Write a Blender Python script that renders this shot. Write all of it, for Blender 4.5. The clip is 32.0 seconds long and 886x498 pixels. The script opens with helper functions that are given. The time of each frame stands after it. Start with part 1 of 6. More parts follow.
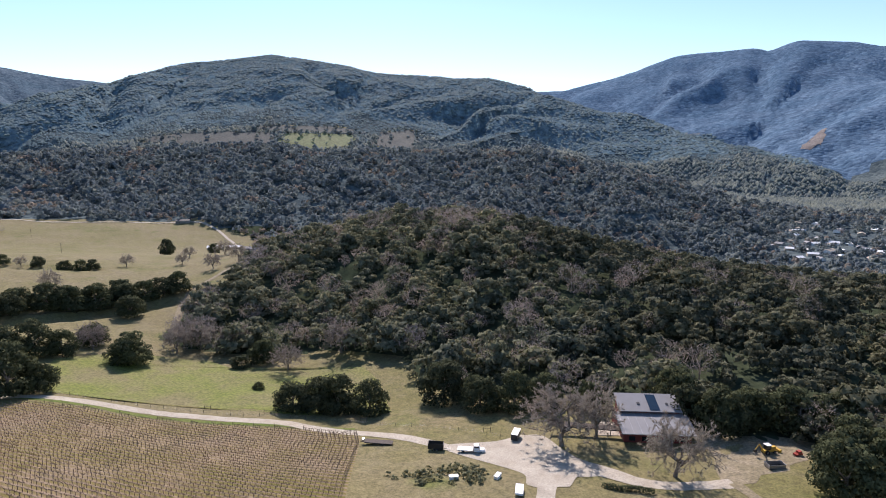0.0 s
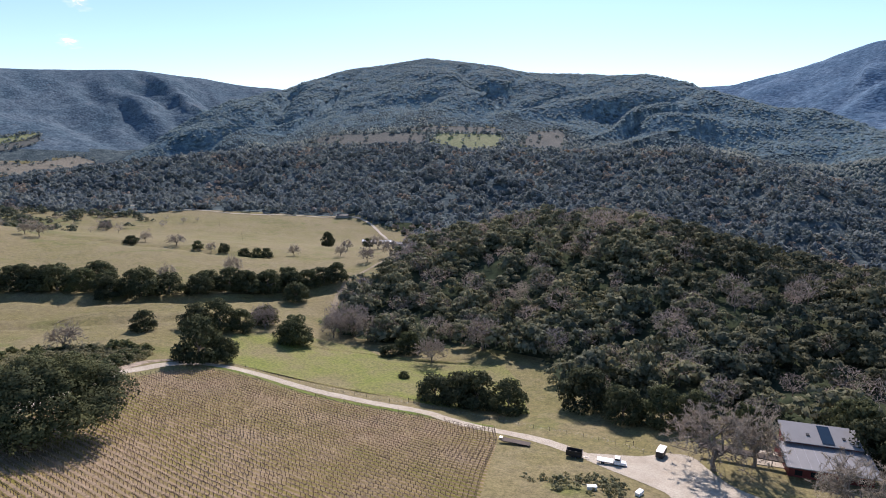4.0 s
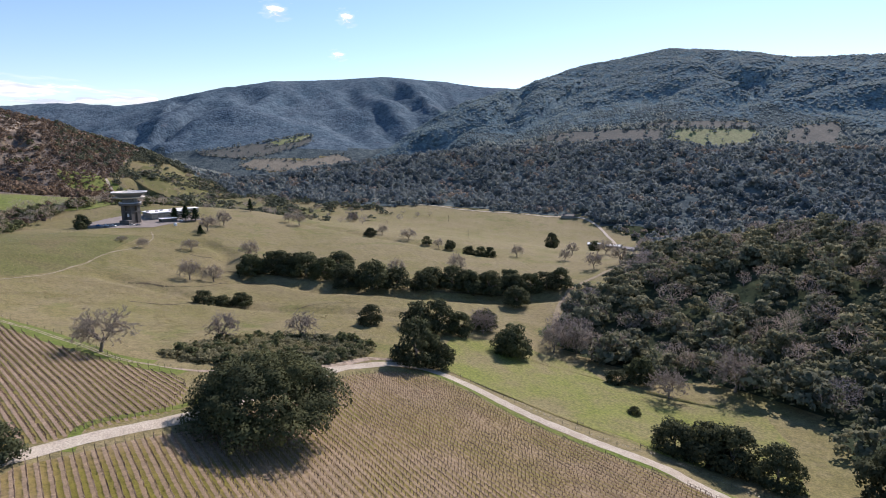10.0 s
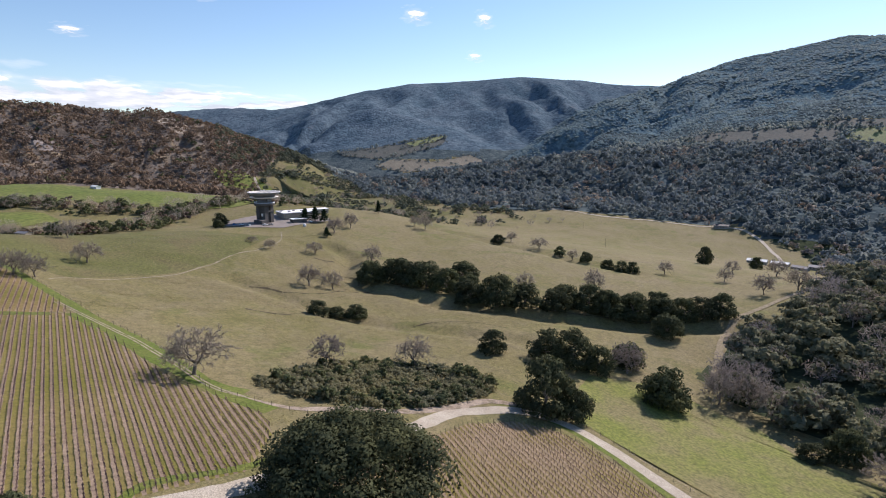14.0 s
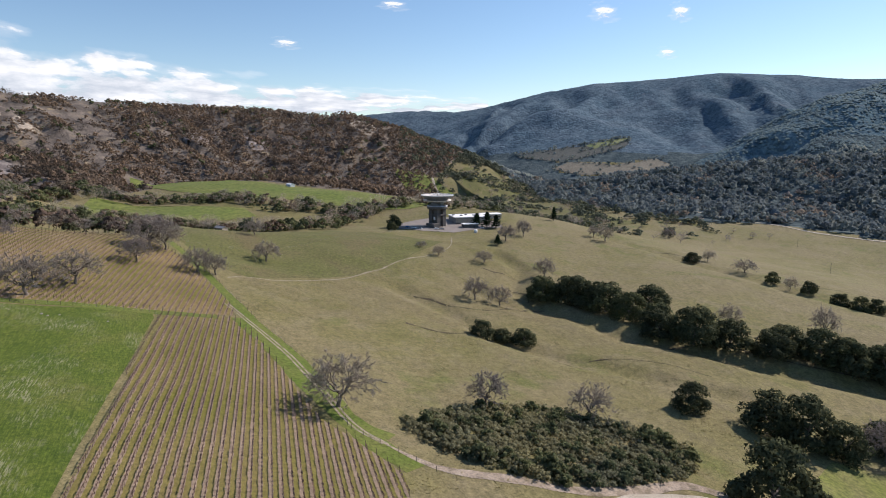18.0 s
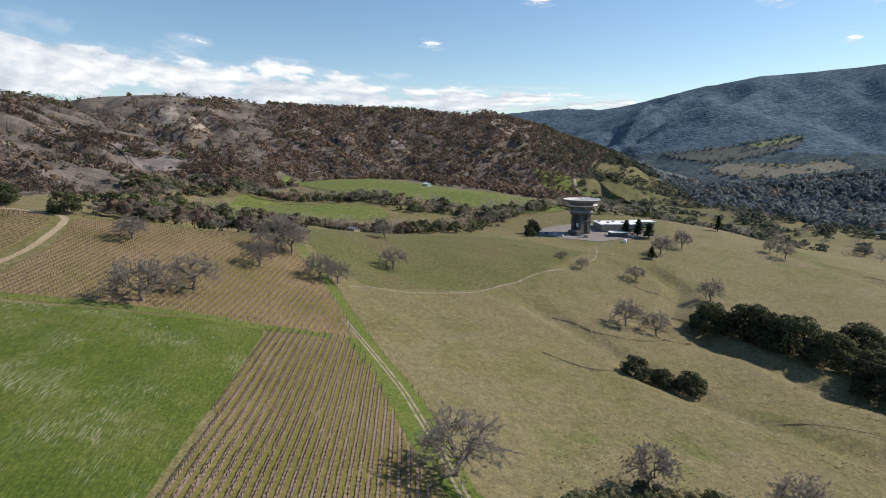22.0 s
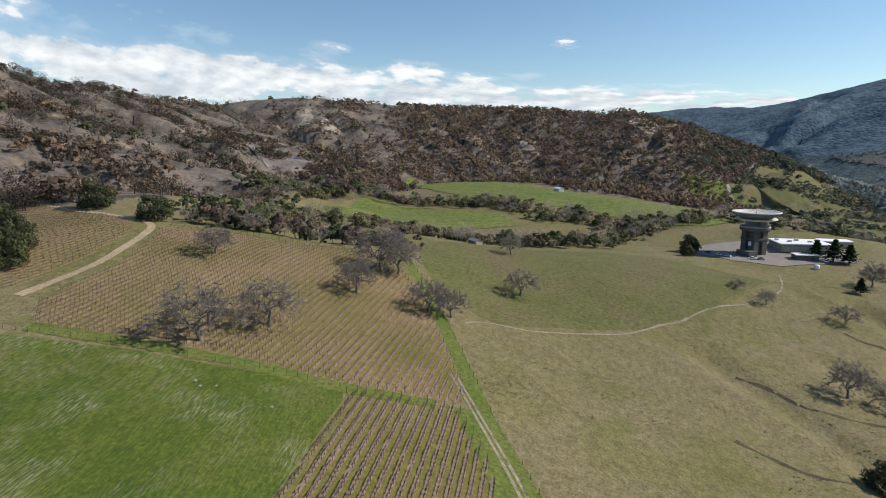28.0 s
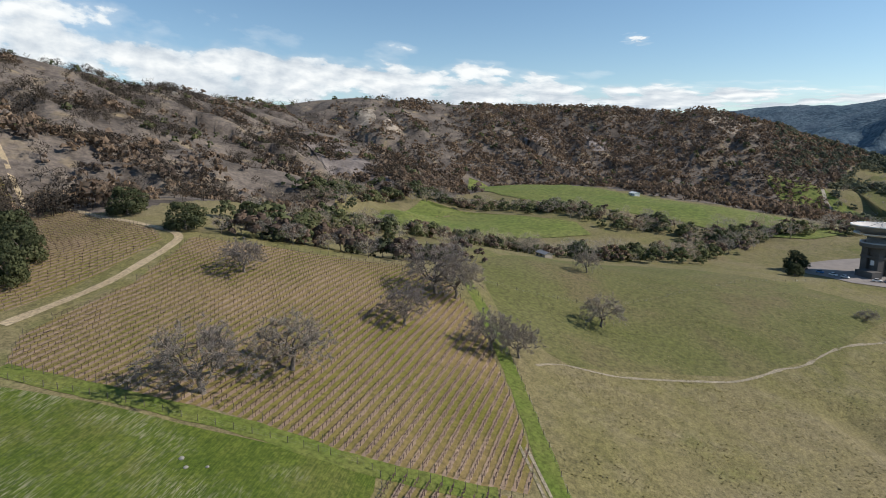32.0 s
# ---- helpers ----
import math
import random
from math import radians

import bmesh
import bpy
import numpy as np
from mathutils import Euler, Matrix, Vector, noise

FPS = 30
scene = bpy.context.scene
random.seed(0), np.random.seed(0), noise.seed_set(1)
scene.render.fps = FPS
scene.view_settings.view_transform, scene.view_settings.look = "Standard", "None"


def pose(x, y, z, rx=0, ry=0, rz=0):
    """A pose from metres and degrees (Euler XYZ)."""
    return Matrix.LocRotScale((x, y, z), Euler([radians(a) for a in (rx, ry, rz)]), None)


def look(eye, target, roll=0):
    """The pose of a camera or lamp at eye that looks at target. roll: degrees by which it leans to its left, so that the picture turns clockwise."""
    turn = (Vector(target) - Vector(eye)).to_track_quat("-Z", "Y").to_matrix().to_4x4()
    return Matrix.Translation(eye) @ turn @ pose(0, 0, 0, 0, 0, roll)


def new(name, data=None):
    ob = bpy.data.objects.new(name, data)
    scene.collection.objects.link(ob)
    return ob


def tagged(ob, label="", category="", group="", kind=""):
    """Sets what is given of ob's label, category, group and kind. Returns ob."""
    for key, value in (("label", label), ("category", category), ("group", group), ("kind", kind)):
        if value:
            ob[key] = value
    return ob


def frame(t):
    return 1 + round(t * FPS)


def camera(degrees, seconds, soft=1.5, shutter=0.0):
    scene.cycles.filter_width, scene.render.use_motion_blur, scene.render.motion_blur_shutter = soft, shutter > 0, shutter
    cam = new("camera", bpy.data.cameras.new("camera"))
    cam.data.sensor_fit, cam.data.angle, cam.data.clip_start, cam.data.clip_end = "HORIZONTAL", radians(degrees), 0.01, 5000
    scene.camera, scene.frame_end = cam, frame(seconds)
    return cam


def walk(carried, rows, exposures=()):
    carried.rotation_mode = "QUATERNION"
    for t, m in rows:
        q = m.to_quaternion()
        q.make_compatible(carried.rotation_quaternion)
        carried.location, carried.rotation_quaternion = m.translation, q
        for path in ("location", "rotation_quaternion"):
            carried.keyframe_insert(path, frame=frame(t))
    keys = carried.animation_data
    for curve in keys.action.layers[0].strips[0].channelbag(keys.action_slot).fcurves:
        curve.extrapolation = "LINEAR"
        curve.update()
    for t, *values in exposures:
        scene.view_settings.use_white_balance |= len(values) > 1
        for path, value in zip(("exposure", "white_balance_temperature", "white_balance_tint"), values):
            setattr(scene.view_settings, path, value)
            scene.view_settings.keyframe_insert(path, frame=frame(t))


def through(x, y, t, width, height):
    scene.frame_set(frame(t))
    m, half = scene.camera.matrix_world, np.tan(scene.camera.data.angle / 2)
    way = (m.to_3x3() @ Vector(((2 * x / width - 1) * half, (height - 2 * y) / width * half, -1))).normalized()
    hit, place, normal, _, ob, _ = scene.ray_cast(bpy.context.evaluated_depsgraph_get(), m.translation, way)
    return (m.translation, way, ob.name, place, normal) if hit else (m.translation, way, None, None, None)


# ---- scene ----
cam = camera(75.08, 32.0, soft=1.0)
# seconds, place in metres, tilt, lean and heading in degrees
FLIGHT = [
    (0.0, -0.00, -0.00, 100.00, 79.85, -0.30, 0.00),
    (1.0, -0.45, -1.14, 100.52, 79.88, -0.53, 3.78),
    (2.0, -0.58, -1.50, 100.68, 79.84, -0.45, 7.37),
    (3.0, -0.60, -1.55, 100.70, 79.78, -0.33, 10.88),
    (3.5, -0.57, -1.47, 100.67, 79.75, -0.22, 12.62),
    (5.5, -0.40, -1.21, 100.54, 79.74, -0.07, 20.01),
    (6.0, -0.92, 0.59, 100.46, 79.62, 0.03, 21.95),
    (7.0, -3.21, 4.41, 99.85, 79.64, 0.10, 25.59),
    (8.0, -6.20, 9.75, 99.94, 79.61, 0.19, 29.25),
    (9.0, -10.01, 16.51, 100.10, 79.59, 0.31, 32.97),
    (10.0, -15.15, 24.05, 100.09, 79.60, 0.33, 36.44),
    (11.0, -21.30, 32.12, 100.13, 79.59, 0.31, 39.63),
    (12.0, -28.02, 40.15, 100.37, 79.61, 0.28, 42.81),
    (13.0, -35.68, 48.15, 100.17, 79.67, 0.30, 46.12),
    (13.5, -39.64, 52.02, 100.03, 79.72, 0.33, 47.75),
    (15.5, -55.32, 64.19, 100.50, 79.88, 0.27, 55.07),
    (16.0, -59.05, 66.76, 100.53, 79.92, 0.24, 57.48),
    (17.0, -67.02, 70.96, 100.65, 80.01, 0.08, 62.31),
    (18.0, -75.08, 74.63, 101.23, 79.97, -0.03, 66.62),
    (19.0, -83.22, 78.42, 101.60, 79.93, -0.03, 70.87),
    (20.0, -92.57, 81.09, 101.63, 79.90, -0.06, 74.89),
    (21.0, -102.43, 83.54, 101.34, 79.89, -0.11, 78.05),
    (22.0, -112.41, 85.37, 101.20, 79.85, -0.13, 80.22),
    (23.0, -122.33, 86.89, 100.69, 79.91, -0.11, 82.12),
    (24.0, -132.19, 87.99, 100.35, 79.93, -0.10, 84.23),
    (25.0, -141.79, 88.45, 100.03, 79.97, -0.11, 86.48),
    (26.0, -151.54, 88.81, 100.12, 79.94, -0.11, 88.68),
    (26.5, -156.39, 88.73, 100.15, 79.94, -0.12, 89.72),
    (28.5, -176.54, 87.80, 99.93, 79.98, -0.15, 93.52),
    (29.0, -181.38, 87.55, 100.02, 79.97, -0.15, 94.32),
    (30.0, -190.65, 86.92, 100.15, 79.99, -0.15, 95.86),
    (31.0, -199.70, 85.78, 100.31, 80.00, -0.22, 97.38),
    (32.0, -208.79, 84.42, 100.36, 79.98, -0.24, 98.83),
]
walk(cam, [(r[0], pose(*r[1:])) for r in FLIGHT],
     exposures=[(0, 0.45, 6330, 18), (6, 0.39, 6330, 18), (9, 0.34, 6330, 18), (13, 0.28, 6330, 17), (16, 0.19, 6370, 15), (19, 0.12, 6400, 12), (23, 0.04, 6400, 9), (32, 0.0, 6380, 7)])

# ---- light: clear noon sky, sun beyond the valley ----
SUN_TURN, SUN_HEIGHT = radians(7), radians(39)
world = bpy.data.worlds.new("sky")
scene.world = world
world.use_nodes = True
wn = world.node_tree.nodes
sky = wn.new("ShaderNodeTexSky")
sky.sky_type, sky.sun_disc = "NISHITA", False
sky.sun_elevation, sky.sun_rotation = SUN_HEIGHT, -SUN_TURN
sky.air_density, sky.dust_density, sky.ozone_density, sky.altitude = 1.0, 0.15, 2.0, 300
deep = wn.new("ShaderNodeHueSaturation")
deep.inputs["Saturation"].default_value, deep.inputs["Hue"].default_value = 1.06, 0.498
world.node_tree.links.new(sky.outputs[0], deep.inputs["Color"])
world.node_tree.links.new(deep.outputs[0], wn["Background"].inputs[0])
wn["Background"].inputs[1].default_value = 0.122
sun = new("sun", bpy.data.lights.new("sun", "SUN"))
sun.data.energy, sun.data.angle, sun.data.color = 5.1, radians(0.53), (1.0, 0.9, 0.82)
sun.matrix_world = look((0, 0, 0), (math.sin(SUN_TURN) * math.cos(SUN_HEIGHT), -math.cos(SUN_TURN) * math.cos(SUN_HEIGHT), -math.sin(SUN_HEIGHT)))

# ---- materials ----
def mat(name, build):
    m = bpy.data.materials.new(name)
    m.use_nodes = True
    nt = m.node_tree
    build(nt, nt.nodes["Principled BSDF"])
    return m


def node(nt, kind, **values):
    n = nt.nodes.new(kind)
    for key, value in values.items():
        n.inputs[key].default_value = value
    return n


def noise_of(nt, scale, detail=4.0, rough=0.6, coord="Object"):
    tc = nt.nodes.new("ShaderNodeTexCoord")
    n = node(nt, "ShaderNodeTexNoise", Scale=scale, Detail=detail, Roughness=rough)
    nt.links.new(tc.outputs[coord], n.inputs["Vector"])
    return n.outputs["Fac"]


def ramp(nt, fac, stops):
    r = nt.nodes.new("ShaderNodeValToRGB")
    e = r.color_ramp.elements
    while len(e) < len(stops):
        e.new(0.5)
    for k, (p, c) in enumerate(stops):
        e[k].position, e[k].color = p, (*c, 1)
    nt.links.new(fac, r.inputs["Fac"])
    return r.outputs["Color"]


def mixed(nt, fac, a, b, kind="MIX"):
    m = nt.nodes.new("ShaderNodeMix")
    m.data_type, m.blend_type = "RGBA", kind
    for slot, v in ((m.inputs["Factor"], fac), (m.inputs[6], a), (m.inputs[7], b)):
        if isinstance(v, (int, float)):
            slot.default_value = v
        elif isinstance(v, tuple):
            slot.default_value = (*v, 1)
        else:
            nt.links.new(v, slot)
    return m.outputs[2]


def bumped(nt, p, fac, distance, strength=0.6):
    b = node(nt, "ShaderNodeBump", Strength=strength, Distance=distance)
    nt.links.new(fac, b.inputs["Height"])
    nt.links.new(b.outputs[0], p.inputs["Normal"])


def earthy(name, stops, big, small, bump=0.0, rough=0.95, spots=None, gloss=0.2):
    """Ground and rough surfaces: a broad stain and a fine grain over a colour run."""
    def build(nt, p):
        a = noise_of(nt, 1 / big, 5, 0.65)
        b = noise_of(nt, 1 / small, 6, 0.7)
        col = ramp(nt, a, stops)
        grain = ramp(nt, b, [(0.36, (0.52, 0.52, 0.52)), (0.64, (1.14, 1.12, 1.06))])
        col = mixed(nt, 1.0, col, grain, "MULTIPLY")
        if spots:
            c = noise_of(nt, 1 / spots[0], 4, 0.6)
            f = ramp(nt, c, [(spots[1], (0, 0, 0)), (spots[1] + 0.12, (1, 1, 1))])
            col = mixed(nt, f, col, spots[2])
        nt.links.new(col, p.inputs["Base Color"])
        p.inputs["Roughness"].default_value = rough
        p.inputs["Specular IOR Level"].default_value = gloss
        if bump:
            bumped(nt, p, b, bump)
    return mat(name, build)


def pasture(nt, p):
    """Grazed winter pasture: broad damp and dry stretches, straw-coloured patches, tussocks and fine grain."""
    col = ramp(nt, noise_of(nt, 1 / 85, 5, 0.65), [(0.3, (0.132, 0.132, 0.045)), (0.43, (0.176, 0.16, 0.069)), (0.57, (0.2, 0.172, 0.092)), (0.72, (0.158, 0.15, 0.058))])
    straw = ramp(nt, noise_of(nt, 1 / 13, 6, 0.7), [(0.48, (0, 0, 0)), (0.7, (0.6, 0.6, 0.6))])
    col = mixed(nt, straw, col, (0.22, 0.19, 0.122))
    damp = ramp(nt, noise_of(nt, 1 / 30, 4, 0.6), [(0.58, (0, 0, 0)), (0.72, (0.7, 0.7, 0.7))])
    col = mixed(nt, damp, col, (0.115, 0.138, 0.034))
    tussock = noise_of(nt, 1 / 2.6, 5, 0.75)
    col = mixed(nt, 1.0, col, ramp(nt, tussock, [(0.36, (0.72, 0.72, 0.7)), (0.62, (1.14, 1.12, 1.08))]), "MULTIPLY")
    grain = noise_of(nt, 1 / 0.7, 4, 0.8)
    col = mixed(nt, 1.0, col, ramp(nt, grain, [(0.36, (0.6, 0.6, 0.58)), (0.62, (1.2, 1.18, 1.14))]), "MULTIPLY")
    nt.links.new(col, p.inputs["Base Color"])
    p.inputs["Roughness"].default_value = 0.95
    p.inputs["Specular IOR Level"].default_value = 0.2
    bumped(nt, p, tussock, 0.35)


def forested(name, dark, light, crown=11.0, glade=None):
    """A mountainside under trees, seen from far off: rounded crowns side by side, in darker and paler stands."""
    def build(nt, p):
        tc = nt.nodes.new("ShaderNodeTexCoord")
        v = node(nt, "ShaderNodeTexVoronoi", Scale=1 / crown)
        nt.links.new(tc.outputs["Object"], v.inputs["Vector"])
        stand = ramp(nt, noise_of(nt, 1 / 190, 6, 0.68), [(0.34, dark), (0.64, light)])
        each = nt.nodes.new("ShaderNodeSeparateColor")
        nt.links.new(v.outputs["Color"], each.inputs[0])
        col = mixed(nt, 1.0, stand, ramp(nt, each.outputs[0], [(0.0, (0.74, 0.77, 0.8)), (1.0, (1.24, 1.22, 1.16))]), "MULTIPLY")
        col = mixed(nt, 1.0, col, ramp(nt, noise_of(nt, 1 / 34, 5, 0.7), [(0.38, (0.7, 0.73, 0.76)), (0.6, (1.2, 1.18, 1.15))]), "MULTIPLY")
        if glade:
            f = ramp(nt, noise_of(nt, 1 / 120, 5, 0.7), [(0.63, (0, 0, 0)), (0.7, (0.8, 0.8, 0.8))])
            col = mixed(nt, f, col, glade)
        nt.links.new(col, p.inputs["Base Color"])
        p.inputs["Roughness"].default_value = 1.0
        p.inputs["Specular IOR Level"].default_value = 0.0
        up = node(nt, "ShaderNodeMath")
        up.operation = "MULTIPLY"
        up.inputs[1].default_value = -1.0
        nt.links.new(v.outputs["Distance"], up.inputs[0])
        bumped(nt, p, up.outputs[0], crown * 0.5, 0.4)
    return mat(name, build)


M_GRASS = mat("dry_pasture", pasture)
M_WOODFLOOR = earthy("woodland_floor", [(0.3, (0.04, 0.055, 0.036)), (0.55, (0.06, 0.074, 0.046)), (0.78, (0.1, 0.1, 0.06))], 90, 6, 1.0, gloss=0.0)
# blue cast stands for distance haze, mixed into these four mountainside colours
M_CHAPARRAL = forested("hazed_chaparral", (0.096, 0.15, 0.182), (0.146, 0.196, 0.218), 11.0, (0.2, 0.2, 0.205))
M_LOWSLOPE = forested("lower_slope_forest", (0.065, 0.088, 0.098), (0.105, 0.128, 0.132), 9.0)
M_WESTRANGE = forested("hazed_western_range", (0.078, 0.118, 0.153), (0.115, 0.152, 0.186), 13.0, (0.145, 0.16, 0.178))
M_FARRANGE = forested("hazed_far_range", (0.092, 0.152, 0.225), (0.126, 0.184, 0.258), 16.0)
M_BURNT = earthy("burnt_slope", [(0.32, (0.062, 0.052, 0.045)), (0.44, (0.115, 0.097, 0.083)), (0.56, (0.185, 0.157, 0.135)), (0.7, (0.25, 0.2, 0.135))], 48, 4, 1.2, spots=(34, 0.6, (0.26, 0.205, 0.125)))
M_CLIFF = earthy("pale_cliff", [(0.34, (0.17, 0.14, 0.115)), (0.5, (0.34, 0.29, 0.235)), (0.66, (0.52, 0.46, 0.38))], 16, 3, 1.0)
M_BARE = earthy("ashen_slope", [(0.3, (0.19, 0.162, 0.15)), (0.7, (0.3, 0.262, 0.24))], 30, 3, 0.6)
M_GRAVEL = earthy("gravel_road", [(0.3, (0.38, 0.335, 0.27)), (0.7, (0.52, 0.475, 0.4))], 7, 0.35, 0.02, spots=(9, 0.66, (0.27, 0.25, 0.16)))
M_TRACK = earthy("grassy_track", [(0.32, (0.13, 0.13, 0.05)), (0.42, (0.27, 0.235, 0.165)), (0.7, (0.4, 0.35, 0.27))], 3.5, 0.6, 0.05)
M_CRESTGRASS = earthy("crest_grass", [(0.3, (0.115, 0.125, 0.036)), (0.5, (0.14, 0.138, 0.052)), (0.7, (0.16, 0.13, 0.068))], 45, 1.6, 0.3)
M_HILLROAD = earthy("tan_hill_road", [(0.3, (0.34, 0.27, 0.17)), (0.7, (0.47, 0.385, 0.26))], 6, 0.7, 0.05, spots=(8, 0.66, (0.25, 0.22, 0.12)))
M_BANK = earthy("eroded_bank", [(0.35, (0.11, 0.105, 0.05)), (0.5, (0.075, 0.062, 0.038)), (0.7, (0.13, 0.105, 0.07))], 5, 0.7, 0.1)
M_EARTH = earthy("bare_pink_earth", [(0.34, (0.2, 0.165, 0.115)), (0.48, (0.33, 0.27, 0.215)), (0.7, (0.44, 0.37, 0.3))], 5, 0.6, 0.05)
M_DIRT = earthy("dirt_track", [(0.3, (0.2, 0.17, 0.1)), (0.7, (0.33, 0.28, 0.2))], 5, 0.8, 0.05)
M_LUSH = earthy("lush_grass", [(0.34, (0.165, 0.198, 0.04)), (0.48, (0.19, 0.198, 0.062)), (0.62, (0.202, 0.182, 0.086))], 26, 1.2, 0.2)


def sown(nt, p):
    """Young green crop: drilled lines, mottled growth and pale dry streaks along the drilling."""
    tc = nt.nodes.new("ShaderNodeTexCoord")

    def streak(across, along_, turn_by, detail=5.0):
        mp = nt.nodes.new("ShaderNodeMapping")
        mp.inputs["Rotation"].default_value = (0, 0, radians(turn_by))
        mp.inputs["Scale"].default_value = (1 / along_, 1 / across, 1)
        nt.links.new(tc.outputs["Object"], mp.inputs["Vector"])
        n = node(nt, "ShaderNodeTexNoise", Scale=1.0, Detail=detail, Roughness=0.65)
        nt.links.new(mp.outputs[0], n.inputs["Vector"])
        return n.outputs["Fac"]

    base = ramp(nt, noise_of(nt, 1 / 20, 6, 0.7), [(0.28, (0.06, 0.1, 0.011)), (0.5, (0.09, 0.125, 0.018)), (0.7, (0.125, 0.138, 0.034))])
    col = mixed(nt, 1.0, base, ramp(nt, streak(0.3, 3.0, 24), [(0.38, (0.68, 0.74, 0.66)), (0.62, (1.25, 1.15, 1.2))]), "MULTIPLY")
    grain = noise_of(nt, 1 / 0.9, 6, 0.8)
    col = mixed(nt, 1.0, col, ramp(nt, grain, [(0.38, (0.55, 0.6, 0.55)), (0.62, (1.2, 1.14, 1.15))]), "MULTIPLY")
    dry = node(nt, "ShaderNodeMath")
    dry.operation = "MULTIPLY"
    nt.links.new(ramp(nt, noise_of(nt, 1 / 17, 5, 0.65), [(0.48, (0, 0, 0)), (0.63, (1, 1, 1))]), dry.inputs[0])
    nt.links.new(ramp(nt, streak(0.34, 2.6, 24, 3.0), [(0.5, (0, 0, 0)), (0.6, (0.68, 0.68, 0.68))]), dry.inputs[1])
    nt.links.new(mixed(nt, dry.outputs[0], col, (0.3, 0.28, 0.19)), p.inputs["Base Color"])
    p.inputs["Roughness"].default_value = 0.9
    p.inputs["Specular IOR Level"].default_value = 0.2
    bumped(nt, p, grain, 0.2)


M_GREEN = mat("sown_green_field", sown)

M_FARFIELD = earthy("distant_field", [(0.3, (0.16, 0.15, 0.12)), (0.7, (0.25, 0.228, 0.18))], 60, 6, 0.5)
M_FARVINES = earthy("distant_vineyard", [(0.3, (0.075, 0.09, 0.088)), (0.7, (0.125, 0.128, 0.115))], 40, 6, 0.5)
M_FARGREEN = earthy("distant_green_field", [(0.3, (0.16, 0.2, 0.085)), (0.7, (0.22, 0.235, 0.12))], 60, 6, 0.5)
M_MEADOW = earthy("green_meadow", [(0.3, (0.125, 0.17, 0.035)), (0.7, (0.185, 0.2, 0.06))], 50, 4, 0.3)
M_VERGE = earthy("green_verge", [(0.3, (0.1, 0.15, 0.022)), (0.7, (0.165, 0.175, 0.05))], 12, 1.0, 0.1)


def vineyard_floor(name, grassy, soil, lean, spacing=2.1):
    """Mown grass lanes with bare soil under each row, the rows leaning by so many degrees."""
    def build(nt, p):
        tc = nt.nodes.new("ShaderNodeTexCoord")
        mp = nt.nodes.new("ShaderNodeMapping")
        mp.inputs["Rotation"].default_value = (0, 0, radians(-lean))
        nt.links.new(tc.outputs["Object"], mp.inputs["Vector"])
        sp = nt.nodes.new("ShaderNodeSeparateXYZ")
        nt.links.new(mp.outputs[0], sp.inputs[0])
        wob = node(nt, "ShaderNodeTexNoise", Scale=0.6, Detail=4.0)
        nt.links.new(tc.outputs["Object"], wob.inputs["Vector"])
        a = node(nt, "ShaderNodeMath"); a.operation = "MULTIPLY_ADD"
        nt.links.new(wob.outputs["Fac"], a.inputs[0]); a.inputs[1].default_value = 0.7
        nt.links.new(sp.outputs["Y"], a.inputs[2])
        b = node(nt, "ShaderNodeMath"); b.operation = "MULTIPLY"; b.inputs[1].default_value = 2 * math.pi / spacing
        nt.links.new(a.outputs[0], b.inputs[0])
        c = node(nt, "ShaderNodeMath"); c.operation = "COSINE"
        nt.links.new(b.outputs[0], c.inputs[0])
        lane = ramp(nt, c.outputs[0], [(0.0, (0, 0, 0)), (0.4, (1, 1, 1))])
        broad = noise_of(nt, 1 / 28, 4, 0.6)
        grass = ramp(nt, broad, grassy)
        earth = ramp(nt, broad, soil)
        col = mixed(nt, lane, grass, earth)
        grain = noise_of(nt, 1 / 1.1, 6, 0.75)
        col = mixed(nt, 1.0, col, ramp(nt, grain, [(0.3, (0.5, 0.5, 0.5)), (0.7, (1.15, 1.12, 1.06))]), "MULTIPLY")
        nt.links.new(col, p.inputs["Base Color"])
        p.inputs["Roughness"].default_value = 0.95
        p.inputs["Specular IOR Level"].default_value = 0.15
        bumped(nt, p, grain, 0.15)
    return mat(name, build)


M_VINE_A = vineyard_floor("vineyard_floor_brown", [(0.38, (0.165, 0.15, 0.034)), (0.5, (0.205, 0.165, 0.06)), (0.64, (0.26, 0.2, 0.115))], [(0.3, (0.24, 0.18, 0.12)), (0.7, (0.32, 0.25, 0.18))], -16)
M_VINE_B = vineyard_floor("vineyard_floor_green", [(0.35, (0.158, 0.152, 0.034)), (0.7, (0.21, 0.17, 0.07))], [(0.3, (0.22, 0.165, 0.125)), (0.7, (0.31, 0.24, 0.18))], -6.5, 2.05)
M_VINE_C = vineyard_floor("vineyard_floor_tan", [(0.38, (0.165, 0.155, 0.036)), (0.62, (0.235, 0.178, 0.078))], [(0.3, (0.235, 0.17, 0.12)), (0.7, (0.32, 0.24, 0.175))], -9)


